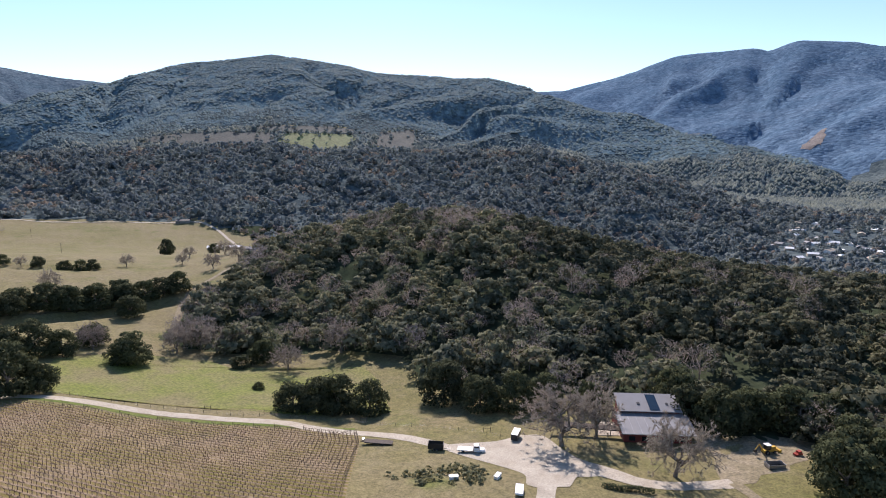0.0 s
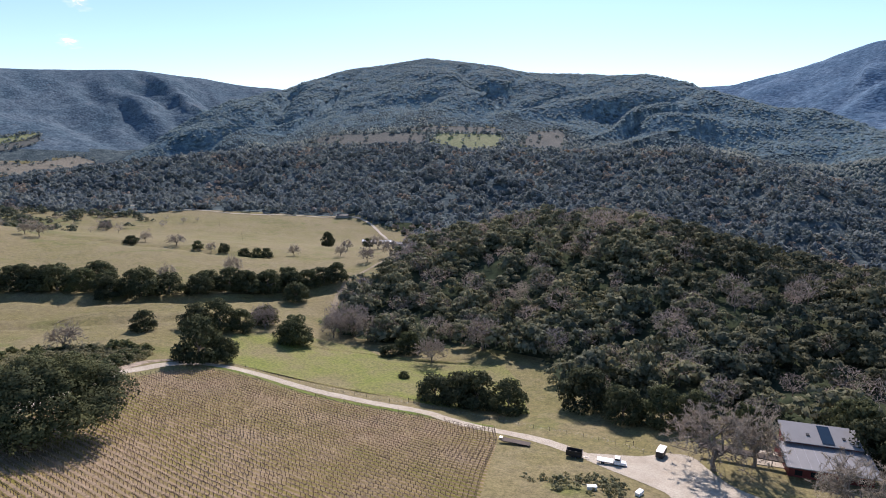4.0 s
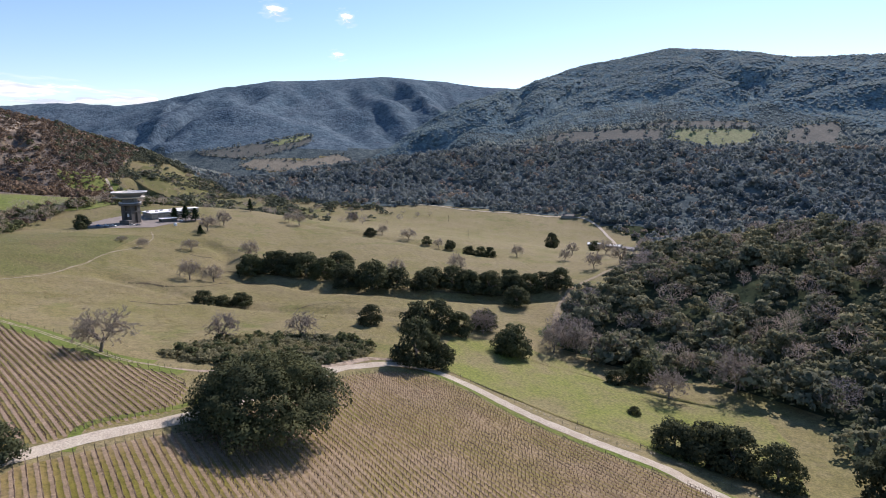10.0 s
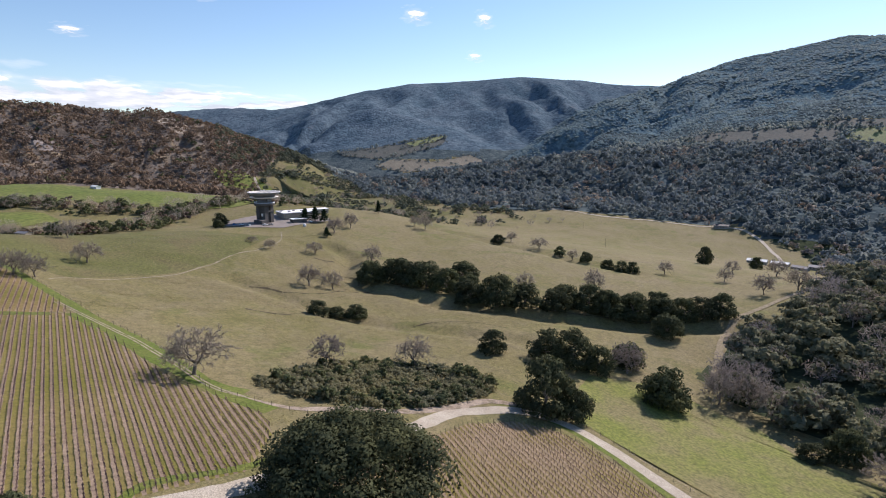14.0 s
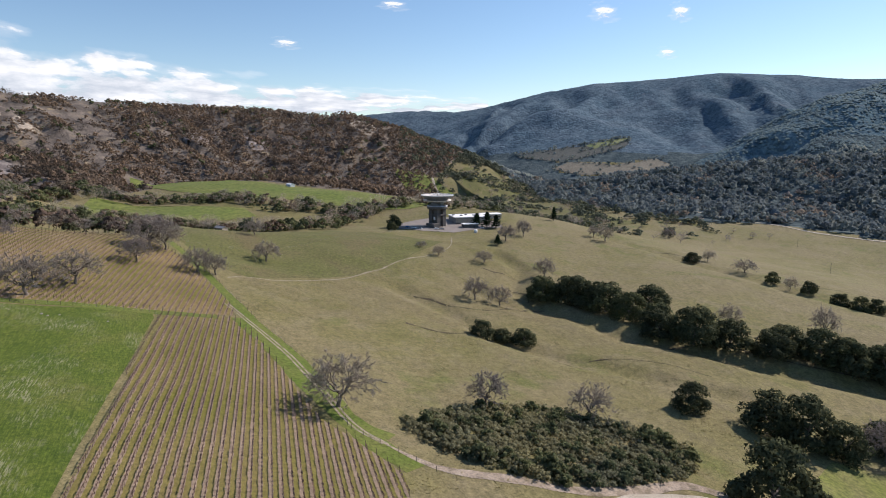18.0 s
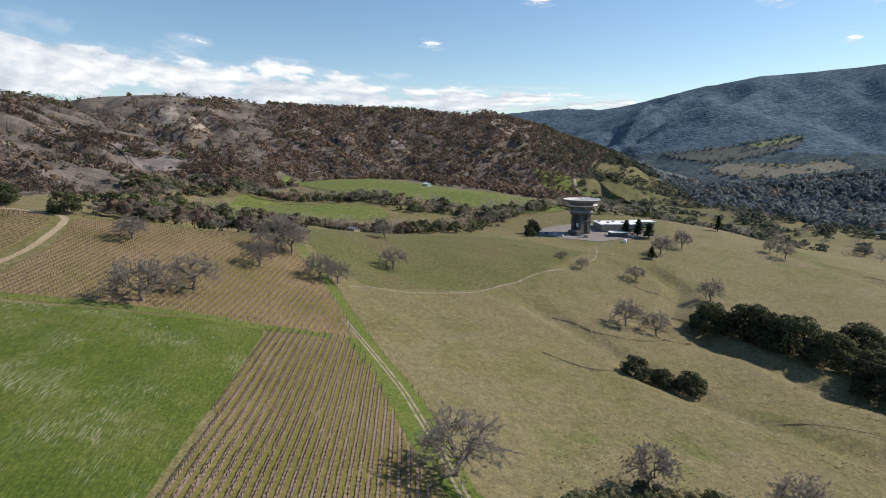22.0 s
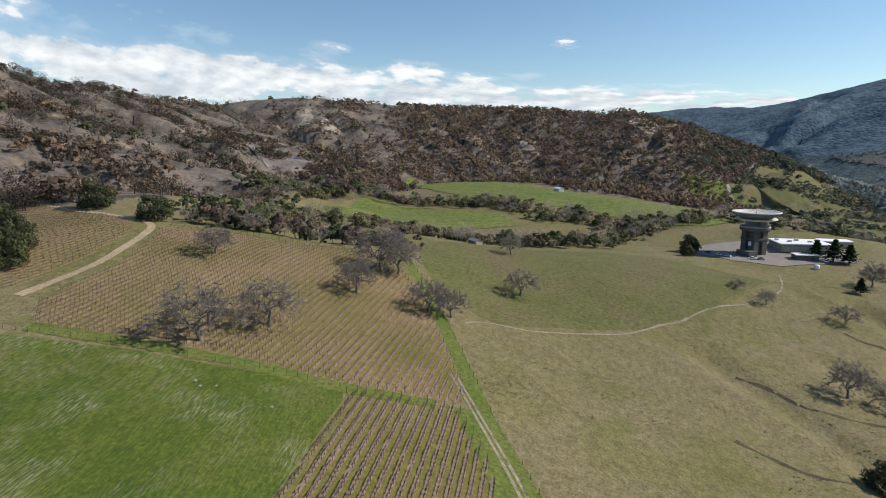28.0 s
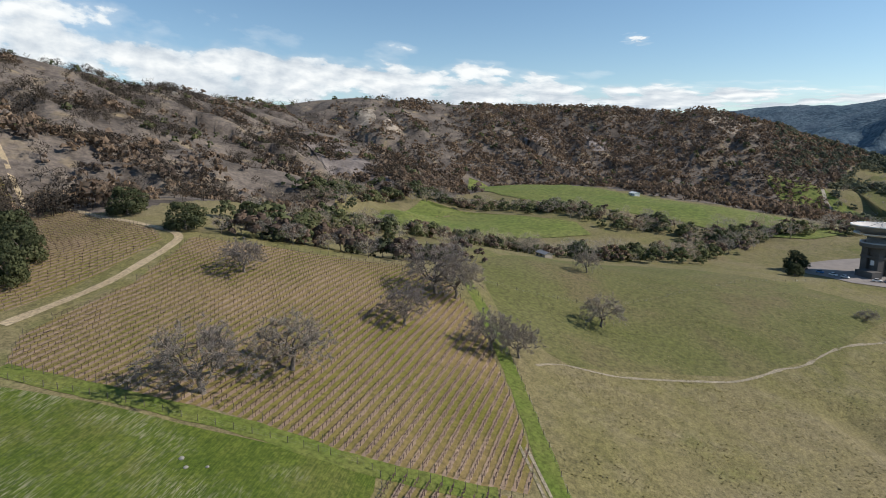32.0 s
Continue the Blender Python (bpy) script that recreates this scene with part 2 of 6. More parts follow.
def leafage(name, dark, light, through=0.25):
    """Leaf clumps: each clump its own shade, a little light passing through."""
    def build(nt, p):
        g = nt.nodes.new("ShaderNodeNewGeometry")
        oi = nt.nodes.new("ShaderNodeObjectInfo")
        a = ramp(nt, g.outputs["Random Per Island"], [(0.0, dark), (1.0, light)])
        o = ramp(nt, oi.outputs["Random"], [(0.0, (0.8, 0.8, 0.85)), (1.0, (1.2, 1.2, 1.1))])
        big = noise_of(nt, 1 / 35, 3, 0.6)
        v = ramp(nt, big, [(0.35, (0.75, 0.8, 0.85)), (0.65, (1.2, 1.15, 1.0))])
        col = mixed(nt, 1.0, mixed(nt, 1.0, a, o, "MULTIPLY"), v, "MULTIPLY")
        nt.links.new(col, p.inputs["Base Color"])
        p.inputs["Roughness"].default_value = 0.9
        p.inputs["Specular IOR Level"].default_value = 0.04
        tr = nt.nodes.new("ShaderNodeBsdfTranslucent")
        nt.links.new(col, tr.inputs["Color"])
        mx = node(nt, "ShaderNodeMixShader", Fac=through)
        nt.links.new(p.outputs[0], mx.inputs[1])
        nt.links.new(tr.outputs[0], mx.inputs[2])
        nt.links.new(mx.outputs[0], nt.nodes["Material Output"].inputs["Surface"])
    return mat(name, build)


M_OAKLEAF = leafage("oak_leaves", (0.052, 0.062, 0.034), (0.112, 0.122, 0.068), 0.27)
M_WOODLEAF = leafage("woodland_leaves", (0.075, 0.085, 0.055), (0.19, 0.19, 0.13), 0.34)
M_PALERLEAF = leafage("paler_woodland_leaves", (0.11, 0.122, 0.078), (0.275, 0.272, 0.185), 0.36)
# far leaves paled and blued: the valley haze is put into their colour
M_FARLEAF = leafage("hazed_woodland_leaves", (0.182, 0.222, 0.225), (0.298, 0.338, 0.336), 0.45)
M_GREYWOOD = leafage("grey_brown_leafless_crowns", (0.2, 0.17, 0.16), (0.34, 0.295, 0.275), 0.35)
# mountain and slope crowns: haze blue mixed into the leaf colour
M_MOUNTLEAF = leafage("hazed_mountain_leaves", (0.114, 0.172, 0.2), (0.158, 0.214, 0.236), 0.28)
M_SLOPELEAF = leafage("hazed_slope_leaves", (0.125, 0.152, 0.16), (0.225, 0.246, 0.248), 0.3)
M_SCORCHED = leafage("scorched_leaves", (0.105, 0.078, 0.065), (0.235, 0.175, 0.142), 0.32)
M_HILLLEAF = leafage("hillside_leaves", (0.1, 0.115, 0.085), (0.19, 0.2, 0.15), 0.35)
M_THICKET = leafage("thicket_leaves", (0.065, 0.08, 0.045), (0.145, 0.152, 0.086), 0.35)
M_PINE = leafage("conifer_needles", (0.015, 0.03, 0.016), (0.045, 0.07, 0.035), 0.1)
M_SHRUB = leafage("shrub_leaves", (0.2, 0.2, 0.115), (0.34, 0.325, 0.2), 0.5)
M_TWIG = leafage("grey_twigs", (0.25, 0.214, 0.188), (0.44, 0.385, 0.345), 0.42)
M_TUSSOCK = leafage("dry_tussock", (0.16, 0.15, 0.065), (0.32, 0.28, 0.185), 0.2)
M_CHARRED = leafage("charred_twigs", (0.035, 0.029, 0.026), (0.1, 0.083, 0.072), 0.1)
M_BARK = earthy("oak_bark", [(0.3, (0.16, 0.135, 0.115)), (0.7, (0.3, 0.26, 0.225))], 2.0, 0.25, 0.05)
M_VINEWOOD = leafage("vine_wood", (0.085, 0.058, 0.054), (0.19, 0.135, 0.122), 0.0)
M_PALEVINE = leafage("pale_vine_wood", (0.17, 0.125, 0.105), (0.31, 0.24, 0.2), 0.0)
M_POST = earthy("weathered_post", [(0.3, (0.1, 0.085, 0.07)), (0.7, (0.22, 0.19, 0.16))], 1.0, 0.1, 0.01)


def plain(name, colour, rough=0.6, metal=0.0, wear=0.12, size=3.0):
    """Paint, metal, plastic: one colour with faint dirt over it."""
    def build(nt, p):
        f = noise_of(nt, 1 / size, 5, 0.65)
        nt.links.new(ramp(nt, f, [(0.3, tuple(c * (1 - wear) for c in colour)), (0.7, tuple(min(1, c * (1 + wear)) for c in colour))]), p.inputs["Base Color"])
        p.inputs["Roughness"].default_value, p.inputs["Metallic"].default_value = rough, metal
        p.inputs["Specular IOR Level"].default_value = 0.15 if rough > 0.8 else 0.5
    return mat(name, build)


M_CONCRETE = plain("grey_concrete", (0.115, 0.108, 0.1), 0.9, 0, 0.2, 4)
M_DISHWHITE = plain("dish_surface", (0.62, 0.58, 0.52), 0.6, 0, 0.12, 5)
M_DISHGREY = plain("dish_backing", (0.2, 0.2, 0.195), 0.6, 0.2, 0.15, 3)
M_WHITE = plain("white_paint", (0.78, 0.78, 0.76), 0.5, 0, 0.06, 2)
M_ROOFWHITE = plain("white_roof", (0.8, 0.8, 0.78), 0.7, 0, 0.08, 6)
M_ROOFGREY = plain("grey_metal_roof", (0.2, 0.2, 0.205), 0.7, 0.0, 0.08, 4)
M_WALLGREY = plain("grey_block_wall", (0.28, 0.27, 0.25), 0.85, 0, 0.12, 3)
M_WALLTAN = plain("tan_wall", (0.4, 0.35, 0.28), 0.85, 0, 0.12, 3)
M_RED = plain("barn_red_boards", (0.16, 0.03, 0.024), 0.75, 0, 0.2, 1.5)
M_DARK = plain("dark_metal", (0.03, 0.03, 0.032), 0.5, 0.3, 0.2, 1)
M_TYRE = plain("tyre_rubber", (0.02, 0.02, 0.02), 0.9)
M_STEEL = plain("dull_steel", (0.35, 0.35, 0.36), 0.45, 0.8)
M_YELLOW = plain("machine_yellow", (0.55, 0.34, 0.05), 0.5, 0, 0.15, 1)
M_BLUE = plain("blue_plastic", (0.05, 0.16, 0.35), 0.5)
M_REDPAINT = plain("red_paint", (0.35, 0.05, 0.03), 0.5)
M_GLASS = plain("dark_glass", (0.015, 0.02, 0.025), 0.08, 0, 0.05)
M_PANEL = plain("solar_panel", (0.015, 0.03, 0.05), 0.15, 0, 0.1)
M_PAVING = plain("asphalt_paving", (0.24, 0.215, 0.195), 1.0, 0, 0.12, 5)
M_TIMBER = plain("weathered_timber", (0.12, 0.1, 0.085), 0.9, 0, 0.25, 0.8)
M_ROCK = plain("pale_rock", (0.27, 0.255, 0.22), 0.95, 0, 0.2, 0.6)


def cloud_stuff(nt, p, puff=False):
    """Soft broken cloud: sunlit white and greyer hollows put into a glowing colour, see-through where the billows thin
    out.
    """
    tc = nt.nodes.new("ShaderNodeTexCoord")
    sp = nt.nodes.new("ShaderNodeSeparateXYZ")
    nt.links.new(tc.outputs["UV"], sp.inputs[0])

    def billow(shift):
        mp = nt.nodes.new("ShaderNodeMapping")
        mp.inputs["Location"].default_value = (shift[0], shift[1], 0)
        mp.inputs["Scale"].default_value = (0.9, 1.5, 1.0)
        nt.links.new(tc.outputs["UV"], mp.inputs["Vector"])
        n = node(nt, "ShaderNodeTexNoise", Scale=2.6, Detail=9.0, Roughness=0.52)
        nt.links.new(mp.outputs[0], n.inputs["Vector"])
        return n.outputs["Fac"]

    def joined(kind, a, b):
        m = node(nt, "ShaderNodeMath")
        m.operation = kind
        for slot, v in zip(m.inputs, (a, b)):
            if isinstance(v, float):
                slot.default_value = v
            else:
                nt.links.new(v, slot)
        return m.outputs[0]

    body = billow((0, 0))
    if puff:
        wide = ramp(nt, sp.outputs["X"], [(0.0, (0, 0, 0)), (0.5, (0.7, 0.7, 0.7)), (1.0, (0, 0, 0))])
        tall = ramp(nt, sp.outputs["Y"], [(0.0, (0, 0, 0)), (0.4, (0.7, 0.7, 0.7)), (1.0, (0, 0, 0))])
        shape = joined("MINIMUM", wide, tall)
    else:
        shape = ramp(nt, sp.outputs["Y"], [(0.0, (0.42, 0.42, 0.42)), (0.1, (0.6, 0.6, 0.6)), (0.4, (0.6, 0.6, 0.6)), (0.62, (0.42, 0.42, 0.42)), (0.85, (0.2, 0.2, 0.2)), (1.0, (0.0, 0.0, 0.0))])
        swell = node(nt, "ShaderNodeTexNoise", Scale=1.1, Detail=2.0)
        nt.links.new(tc.outputs["UV"], swell.inputs["Vector"])
        shape = joined("ADD", shape, joined("MULTIPLY", joined("SUBTRACT", swell.outputs["Fac"], 0.47), 0.7))
    thick = joined("ADD", body, shape)
    alpha = ramp(nt, joined("MULTIPLY", thick, 0.8), [(0.0, (0, 0, 0)), (0.68, (0, 0, 0)), (0.8, (0.22, 0.22, 0.22)), (0.84, (0.85, 0.85, 0.85)), (0.9, (1, 1, 1))])
    # two shifted billows compared, to paint sun from one side into the emission
    lit = joined("ADD", joined("MULTIPLY", joined("SUBTRACT", body, billow((-0.04, -0.09))), 2.6), joined("MULTIPLY", sp.outputs["Y"], 0.5))
    shade = ramp(nt, joined("ADD", lit, 0.3), [(0.15, (0.6, 0.65, 0.72)), (0.5, (0.8, 0.83, 0.87)), (0.8, (1.0, 1.0, 1.0))])
    em = node(nt, "ShaderNodeEmission", Strength=1.0)
    nt.links.new(shade, em.inputs["Color"])
    tr = nt.nodes.new("ShaderNodeBsdfTransparent")
    mx = nt.nodes.new("ShaderNodeMixShader")
    nt.links.new(alpha, mx.inputs[0])
    nt.links.new(tr.outputs[0], mx.inputs[1])
    nt.links.new(em.outputs[0], mx.inputs[2])
    nt.links.new(mx.outputs[0], nt.nodes["Material Output"].inputs["Surface"])


M_PUFF = mat("small_cloud", lambda nt, p: cloud_stuff(nt, p, True))
M_CLOUD = mat("cloud", cloud_stuff)

# ---- the lie of the land ----
# knolls and hollows of the ranch: centre, spread, height
KNOLLS = [
    (-480, 110, 60, -2.3), (-570, 90, 60, -17.9), (-20, 500, 110, 6.8), (150, 470, 110, -22.0), (-620, 210, 70, -20.0), (-150, 400, 100, -41.2), (-480, -100, 80, 19.5), (-600, -30, 80, -1.2), (-150, 130, 140, 19.1), (-400, -60, 160, 40.2), (-320, 150, 140, -42.5), (-480, 130, 130, 34.4), (-600, 330, 170, 35.0), (-80, 260, 140, -49.7)]
KNOLLS += [
    (30, 180, 140, -17.9), (60, 480, 180, 68.5), (-300, 430, 200, 36.8), (-540, 560, 200, -1.0), (-320, 780, 260, -59.1), (-880, 180, 260, 58.8), (0, 0, 180, 18.7), (-220, 40, 120, 13.3), (-700, 60, 180, -26.4), (-800, 480, 220, -43.9), (300, 850, 350, -98.2), (-60, 900, 300, 14.4), (350, 300, 280, 3.4), (-450, 300, 150, -39.5), (-200, 280, 110, 21.4)]
# finer swells
KNOLLS += [(-600, 440, 60, 5), (-270, 520, 70, -7), (-20, 505, 90, 12), (-426, 111, 40, -6), (10, 165, 55, 6), (-150, 420, 50, 8), (-468, 2, 36, -13), (-530, -40, 50, -6)]
BASE = 17.11
# even ground under the far fields: centre and reach
LEVELS = [(-800, 2060, 200), (-480, 2130, 240), (-190, 2290, 160), (-2280, 1720, 260), (-2040, 1720, 220)]
# mountain crests: places along each crest, fall of the flanks, roundness of the crest
CRESTS = {
    "peak": ([(-3140, 2939, 171), (-2476, 3393, 270), (-2113, 3397, 374), (-1696, 3401, 468), (-1331, 3452, 567), (-976, 3465, 606), (-654, 3540, 570), (-399, 3578, 524), (-34, 3500, 502), (209, 3394, 470), (437, 3169, 387), (623, 3036, 311), (838, 2776, 230), (1001, 2507, 160), (1114, 2237, 97), (1181, 1973, 27)], 0.36, 90),
    "front": ([(-1262, 812, 0), (-1173, 1088, 37), (-955, 1407, 75), (-611, 1586, 94), (-459, 1533, 97), (-330, 1515, 77), (-2, 1600, 80), (258, 1680, 89), (449, 1639, 40)], 0.26, 60),
    "terrace": ([(-700, 2480, 108), (-396, 2480, 112), (-150, 2480, 108)], 0.22, 60),
    "east_far": ([(694, 4699, 500), (1034, 4635, 552), (1456, 4468, 648), (1742, 4365, 755), (2092, 4096, 761), (2213, 4032, 730), (2348, 3955, 790), (2557, 3823, 761), (2661, 3628, 703), (3300, 2800, 560)], 0.42, 60),
    "east_near": ([(1322, 3775, 260), (1708, 3282, 313), (1921, 3044, 389), (2084, 2811, 412), (2500, 2000, 420)], 0.4, 60),
    "west_far": ([(-4500, 1154, 318), (-4437, 1384, 342), (-4250, 1623, 361), (-3940, 1848, 336), (-3766, 2185, 418), (-3517, 2397, 471), (-3332, 2650, 526), (-3144, 3018, 548), (-2978, 3319, 584), (-2720, 3659, 559), (-2450, 3845, 514), (-2330, 4035, 509)], 0.33, 80),
    "burnt": ([(-1346, -544, 193), (-1521, -600, 209), (-1579, -525, 200), (-1610, -450, 212), (-1598, -330, 218), (-1685, -180, 210), (-1752, -57, 207), (-1808, 103, 206), (-1795, 291, 201), (-1720, 428, 184), (-1704, 489, 189), (-1687, 549, 163), (-1600, 643, 106), (-1521, 700, 81)], 0.34, 25),
    "burnt_left": ([(-650, -600, 215), (-807, -518, 203), (-881, -513, 197), (-959, -497, 186), (-1116, -536, 199), (-1346, -544, 193)], 0.38, 30),
    "foot_hill": ([(-420, -330, 128), (-560, -240, 108), (-620, -185, 96), (-650, -140, 84), (-680, -90, 66)], 0.42, 22),
    "burnt_spur": ([(-1300, -420, 150), (-1142, -273, 123), (-974, -146, 85), (-811, -60, 61)], 0.35, 25),
}


def waves(x, y, seed, size, octaves=4):
    """Rolling unevenness of about -1 to 1, from crossed sines that bend one another."""
    rng = np.random.RandomState(seed)
    out, amp, total = np.zeros_like(x), 1.0, 0.0
    for _ in range(octaves):
        for _ in range(3):
            a, p, q = rng.uniform(0, 6.283, 3)
            u = (x * np.cos(a) + y * np.sin(a)) * 6.283 / size
            v = (y * np.cos(a) - x * np.sin(a)) * 6.283 / size
            out += amp * np.sin(u + p + 1.1 * np.sin(0.7 * v + q)) / 2.2
        total += amp
        amp, size = amp * 0.5, size * 0.47
    return out / total


def crest(x, y, spine, fall, round_):
    best = np.full_like(x, -1e9)
    for (ax, ay, az), (bx, by, bz) in zip(spine[:-1], spine[1:]):
        dx, dy = bx - ax, by - ay
        s = np.clip(((x - ax) * dx + (y - ay) * dy) / (dx * dx + dy * dy), 0, 1)
        d = np.hypot(x - ax - s * dx, y - ay - s * dy)
        best = np.maximum(best, az + s * (bz - az) - fall * (np.hypot(d, round_) - round_))
    return best

# dry gullies cut into the pasture: line, depth, half width
GULLIES = [
    ([(-470, 290), (-430, 290), (-395, 262), (-360, 262), (-330, 270), (-300, 275), (-260, 310), (-200, 375), (-165, 420)], 3.6, 10.0),
    ([(-385, 180), (-345, 200), (-310, 205), (-280, 225), (-250, 250), (-215, 285)], 3.0, 9.0),
    ([(-520, 440), (-460, 455), (-400, 450), (-340, 455), (-290, 475)], 2.5, 8.0),
    ([(-395, 235), (-370, 240), (-345, 260)], 3.0, 9.0)]


def spurs(x, y, spine, gap, high, seed):
    """Spurs and gullies that run down from a crest, about one for each gap along it."""
    best, arc, run = np.full_like(x, 1e9), np.zeros_like(x), 0.0
    for (ax, ay, _), (bx, by, _) in zip(spine[:-1], spine[1:]):
        dx, dy = bx - ax, by - ay
        ln = math.hypot(dx, dy)
        s = np.clip(((x - ax) * dx + (y - ay) * dy) / (ln * ln), 0, 1)
        d = np.hypot(x - ax - s * dx, y - ay - s * dy)
        arc = np.where(d < best, run + s * ln, arc)
        best = np.minimum(best, d)
        run += ln
    bend = 0.5 * gap * waves(x, y, seed, gap * 3.5, 3)
    w = 0.62 * np.sin(3.1416 * (arc + bend) / gap) + 0.38 * np.sin(3.1416 * (arc * 0.47 + bend * 1.4) / gap + 1.3)
    return high * (np.sqrt(w * w + 0.03) * 1.5 - 0.85) * np.clip((best - 0.15 * gap) / (1.6 * gap), 0, 1)


def ground(x, y):
    """Height of the land, in metres, at plan places x, y (arrays or numbers)."""
    x, y = np.asarray(x, float), np.asarray(y, float)
    near = np.full_like(x, BASE)
    for cx, cy, s, h in KNOLLS:
        near = near + h * np.exp(-((x - cx) ** 2 + (y - cy) ** 2) / (2 * s * s))
    far = np.hypot(x + 250, y - 250)
    near = near - 70 * np.clip((far - 650) / 700, 0, 1) ** 1.5 * (y > -1e9)
    near = near + 1.2 * waves(x, y, 3, 140, 3)
    for line, depth, wide in GULLIES:
        near = near - depth * np.clip((crest(x, y, [(a, b, 0) for a, b in line], 1.0, 0.5) + wide) / wide, 0, 1) ** 0.8
    z = near
    if np.max(np.hypot(x + 190, y - 130)) < 330:
        return z
    calm = np.ones_like(x)
    for cx, cy, wide in LEVELS:
        calm = calm * np.clip((np.hypot(x - cx, y - cy) - wide) / 260, 0.08, 1)
    for k, (name, (spine, fall, round_)) in enumerate(CRESTS.items()):
        c = crest(x, y, spine, fall, round_)
        rough = {"burnt": 15, "burnt_left": 17, "burnt_spur": 8, "foot_hill": 9, "front": 15, "terrace": 3, "east_far": 48, "east_near": 40}.get(name, 62)
        size = {"burnt": 230, "burnt_left": 190, "burnt_spur": 120, "foot_hill": 110, "front": 420}.get(name, 780)
        top = np.max([p[2] for p in spine])
        rough = rough * calm
        c = c + rough * 0.45 * waves(x, y, 20 + k, size) * np.clip((top - c) / (0.35 * top), 0.06, 1)
        c = c + spurs(x, y, spine, size * 0.42, rough, 40 + k)
        z = np.where(c > z, c, z) + 0.5 * np.maximum(0, 12 - np.abs(c - z)) ** 2 / 24
    return z

# ---- meshes from arrays ----
def mesh_of(name, co, faces, materials, smooth=False, index=None):
    """A mesh from an (n, 3) array of places (or six columns, places and normals) and (m, k) arrays of corners."""
    co = np.asarray(co, dtype=np.float32)
    soft = co[:, 3:] if co.shape[1] == 6 else None
    co, smooth = co[:, :3], smooth or soft is not None
    if isinstance(faces, np.ndarray):
        faces = [faces]
    me = bpy.data.meshes.new(name)
    me.vertices.add(len(co))
    me.vertices.foreach_set("co", np.ascontiguousarray(co, dtype=np.float32).ravel())
    flat = np.concatenate([f.ravel() for f in faces]).astype(np.int32)
    size = np.concatenate([np.full(len(f), f.shape[1], np.int32) for f in faces])
    me.loops.add(len(flat))
    me.loops.foreach_set("vertex_index", flat)
    me.polygons.add(len(size))
    me.polygons.foreach_set("loop_start", (np.cumsum(size) - size).astype(np.int32))
    if smooth:
        me.polygons.foreach_set("use_smooth", np.ones(len(size), bool))
    for m in materials:
        me.materials.append(m)
    if index is not None:
        me.polygons.foreach_set("material_index", index.astype(np.int32))
    me.update(calc_edges=True)
    if soft is not None:
        me.attributes.new("custom_normal", "FLOAT_VECTOR", "POINT").data.foreach_set("vector", np.ascontiguousarray(soft).ravel())
    return me


def inside(x, y, outline):
    hit = np.zeros(np.shape(x), bool)
    for (ax, ay), (bx, by) in zip(outline, outline[1:] + outline[:1]):
        cross = (ay > y) != (by > y)
        hit ^= cross & (x < (bx - ax) * (y - ay) / ((by - ay) or 1e-9) + ax)
    return hit


def away(x, y, line):
    """Plan distance from a line of places."""
    return -crest(np.asarray(x, float), np.asarray(y, float), [(a, b, 0) for a, b in line], 1.0, 0.01)


# ---- what grows where ----
BURNT = [(-420, -75), (-560, -60), (-700, -70), (-900, 30), (-1000, 90), (-830, 230), (-770, 340), (-900, 450), (-1250, 560), (-1500, 760), (-2300, 900), (-2300, -1500), (-300, -1500), (-330, -160)]
VALLEY_EDGE = [(-2300, 900), (-1480, 800), (-1300, 810), (-1080, 770), (-800, 760), (-640, 900), (-430, 985), (-300, 900), (-225, 760), (-180, 640), (-190, 540), (-160, 470), (-172, 400), (-165, 320)]
KNOLL_FRONT = [(-165, 320), (-140, 308), (-112, 300), (-85, 300), (-59, 300), (-22, 288), (-8, 245), (18, 226), (50, 222), (86, 206), (89, 176), (106, 174), (119, 156), (132, 132), (200, 60), (500, -150), (4900, -150)]
WOODS = VALLEY_EDGE + KNOLL_FRONT[1:] + [(4900, 4900), (-4900, 4900), (-4900, 900)]
TERRACES = [[(-590, 2040), (-570, 2145), (-440, 2190), (-345, 2222), (-335, 2100), (-470, 2010)], [(-275, 2150), (-223, 2350), (-120, 2430), (-110, 2210), (-210, 2150)], [(-1030, 1990), (-1010, 2060), (-674, 2130), (-600, 2120), (-600, 2020), (-800, 1975)],
            [(-690, 2150), (-690, 2190), (-382, 2300), (-345, 2245), (-560, 2165)], [(-2450, 1480), (-2330, 1740), (-2290, 1960), (-2200, 1900), (-2190, 1700), (-2230, 1560), (-2380, 1470)],
            [(-2160, 1478), (-2185, 1580), (-2040, 1740), (-2010, 1910), (-1900, 1880), (-1930, 1700), (-2010, 1560)], [(-2330, 1760), (-2300, 1960), (-2250, 1960), (-2260, 1760)]]
TOWN = [(540, 960), (640, 870), (720, 890), (830, 1030), (930, 1160), (890, 1260), (800, 1300), (660, 1120)]

turn = np.concatenate([np.linspace(radians(-46), radians(150), 560, endpoint=False), np.linspace(radians(150), radians(314), 60, endpoint=False)])
rings = np.concatenate([[1.0], np.geomspace(30, 700, 180), np.geomspace(709, 4940, 120)])
rr, aa = np.meshgrid(rings, turn, indexing="ij")
gx, gy = -110 - rr * np.sin(aa), 70 + rr * np.cos(aa)
gz = ground(gx, gy)
n, m = gx.shape
k = np.arange(n * m).reshape(n, m)
k = np.concatenate([k, k[:, :1]], 1)
quads = np.stack([k[:-1, :-1], k[1:, :-1], k[1:, 1:], k[:-1, 1:]], -1).reshape(-1, 4)
co = np.stack([gx, gy, gz], -1).reshape(-1, 3)
mid = co[quads].mean(1)
slot = np.zeros(len(quads))
wood = inside(mid[:, 0], mid[:, 1], WOODS)
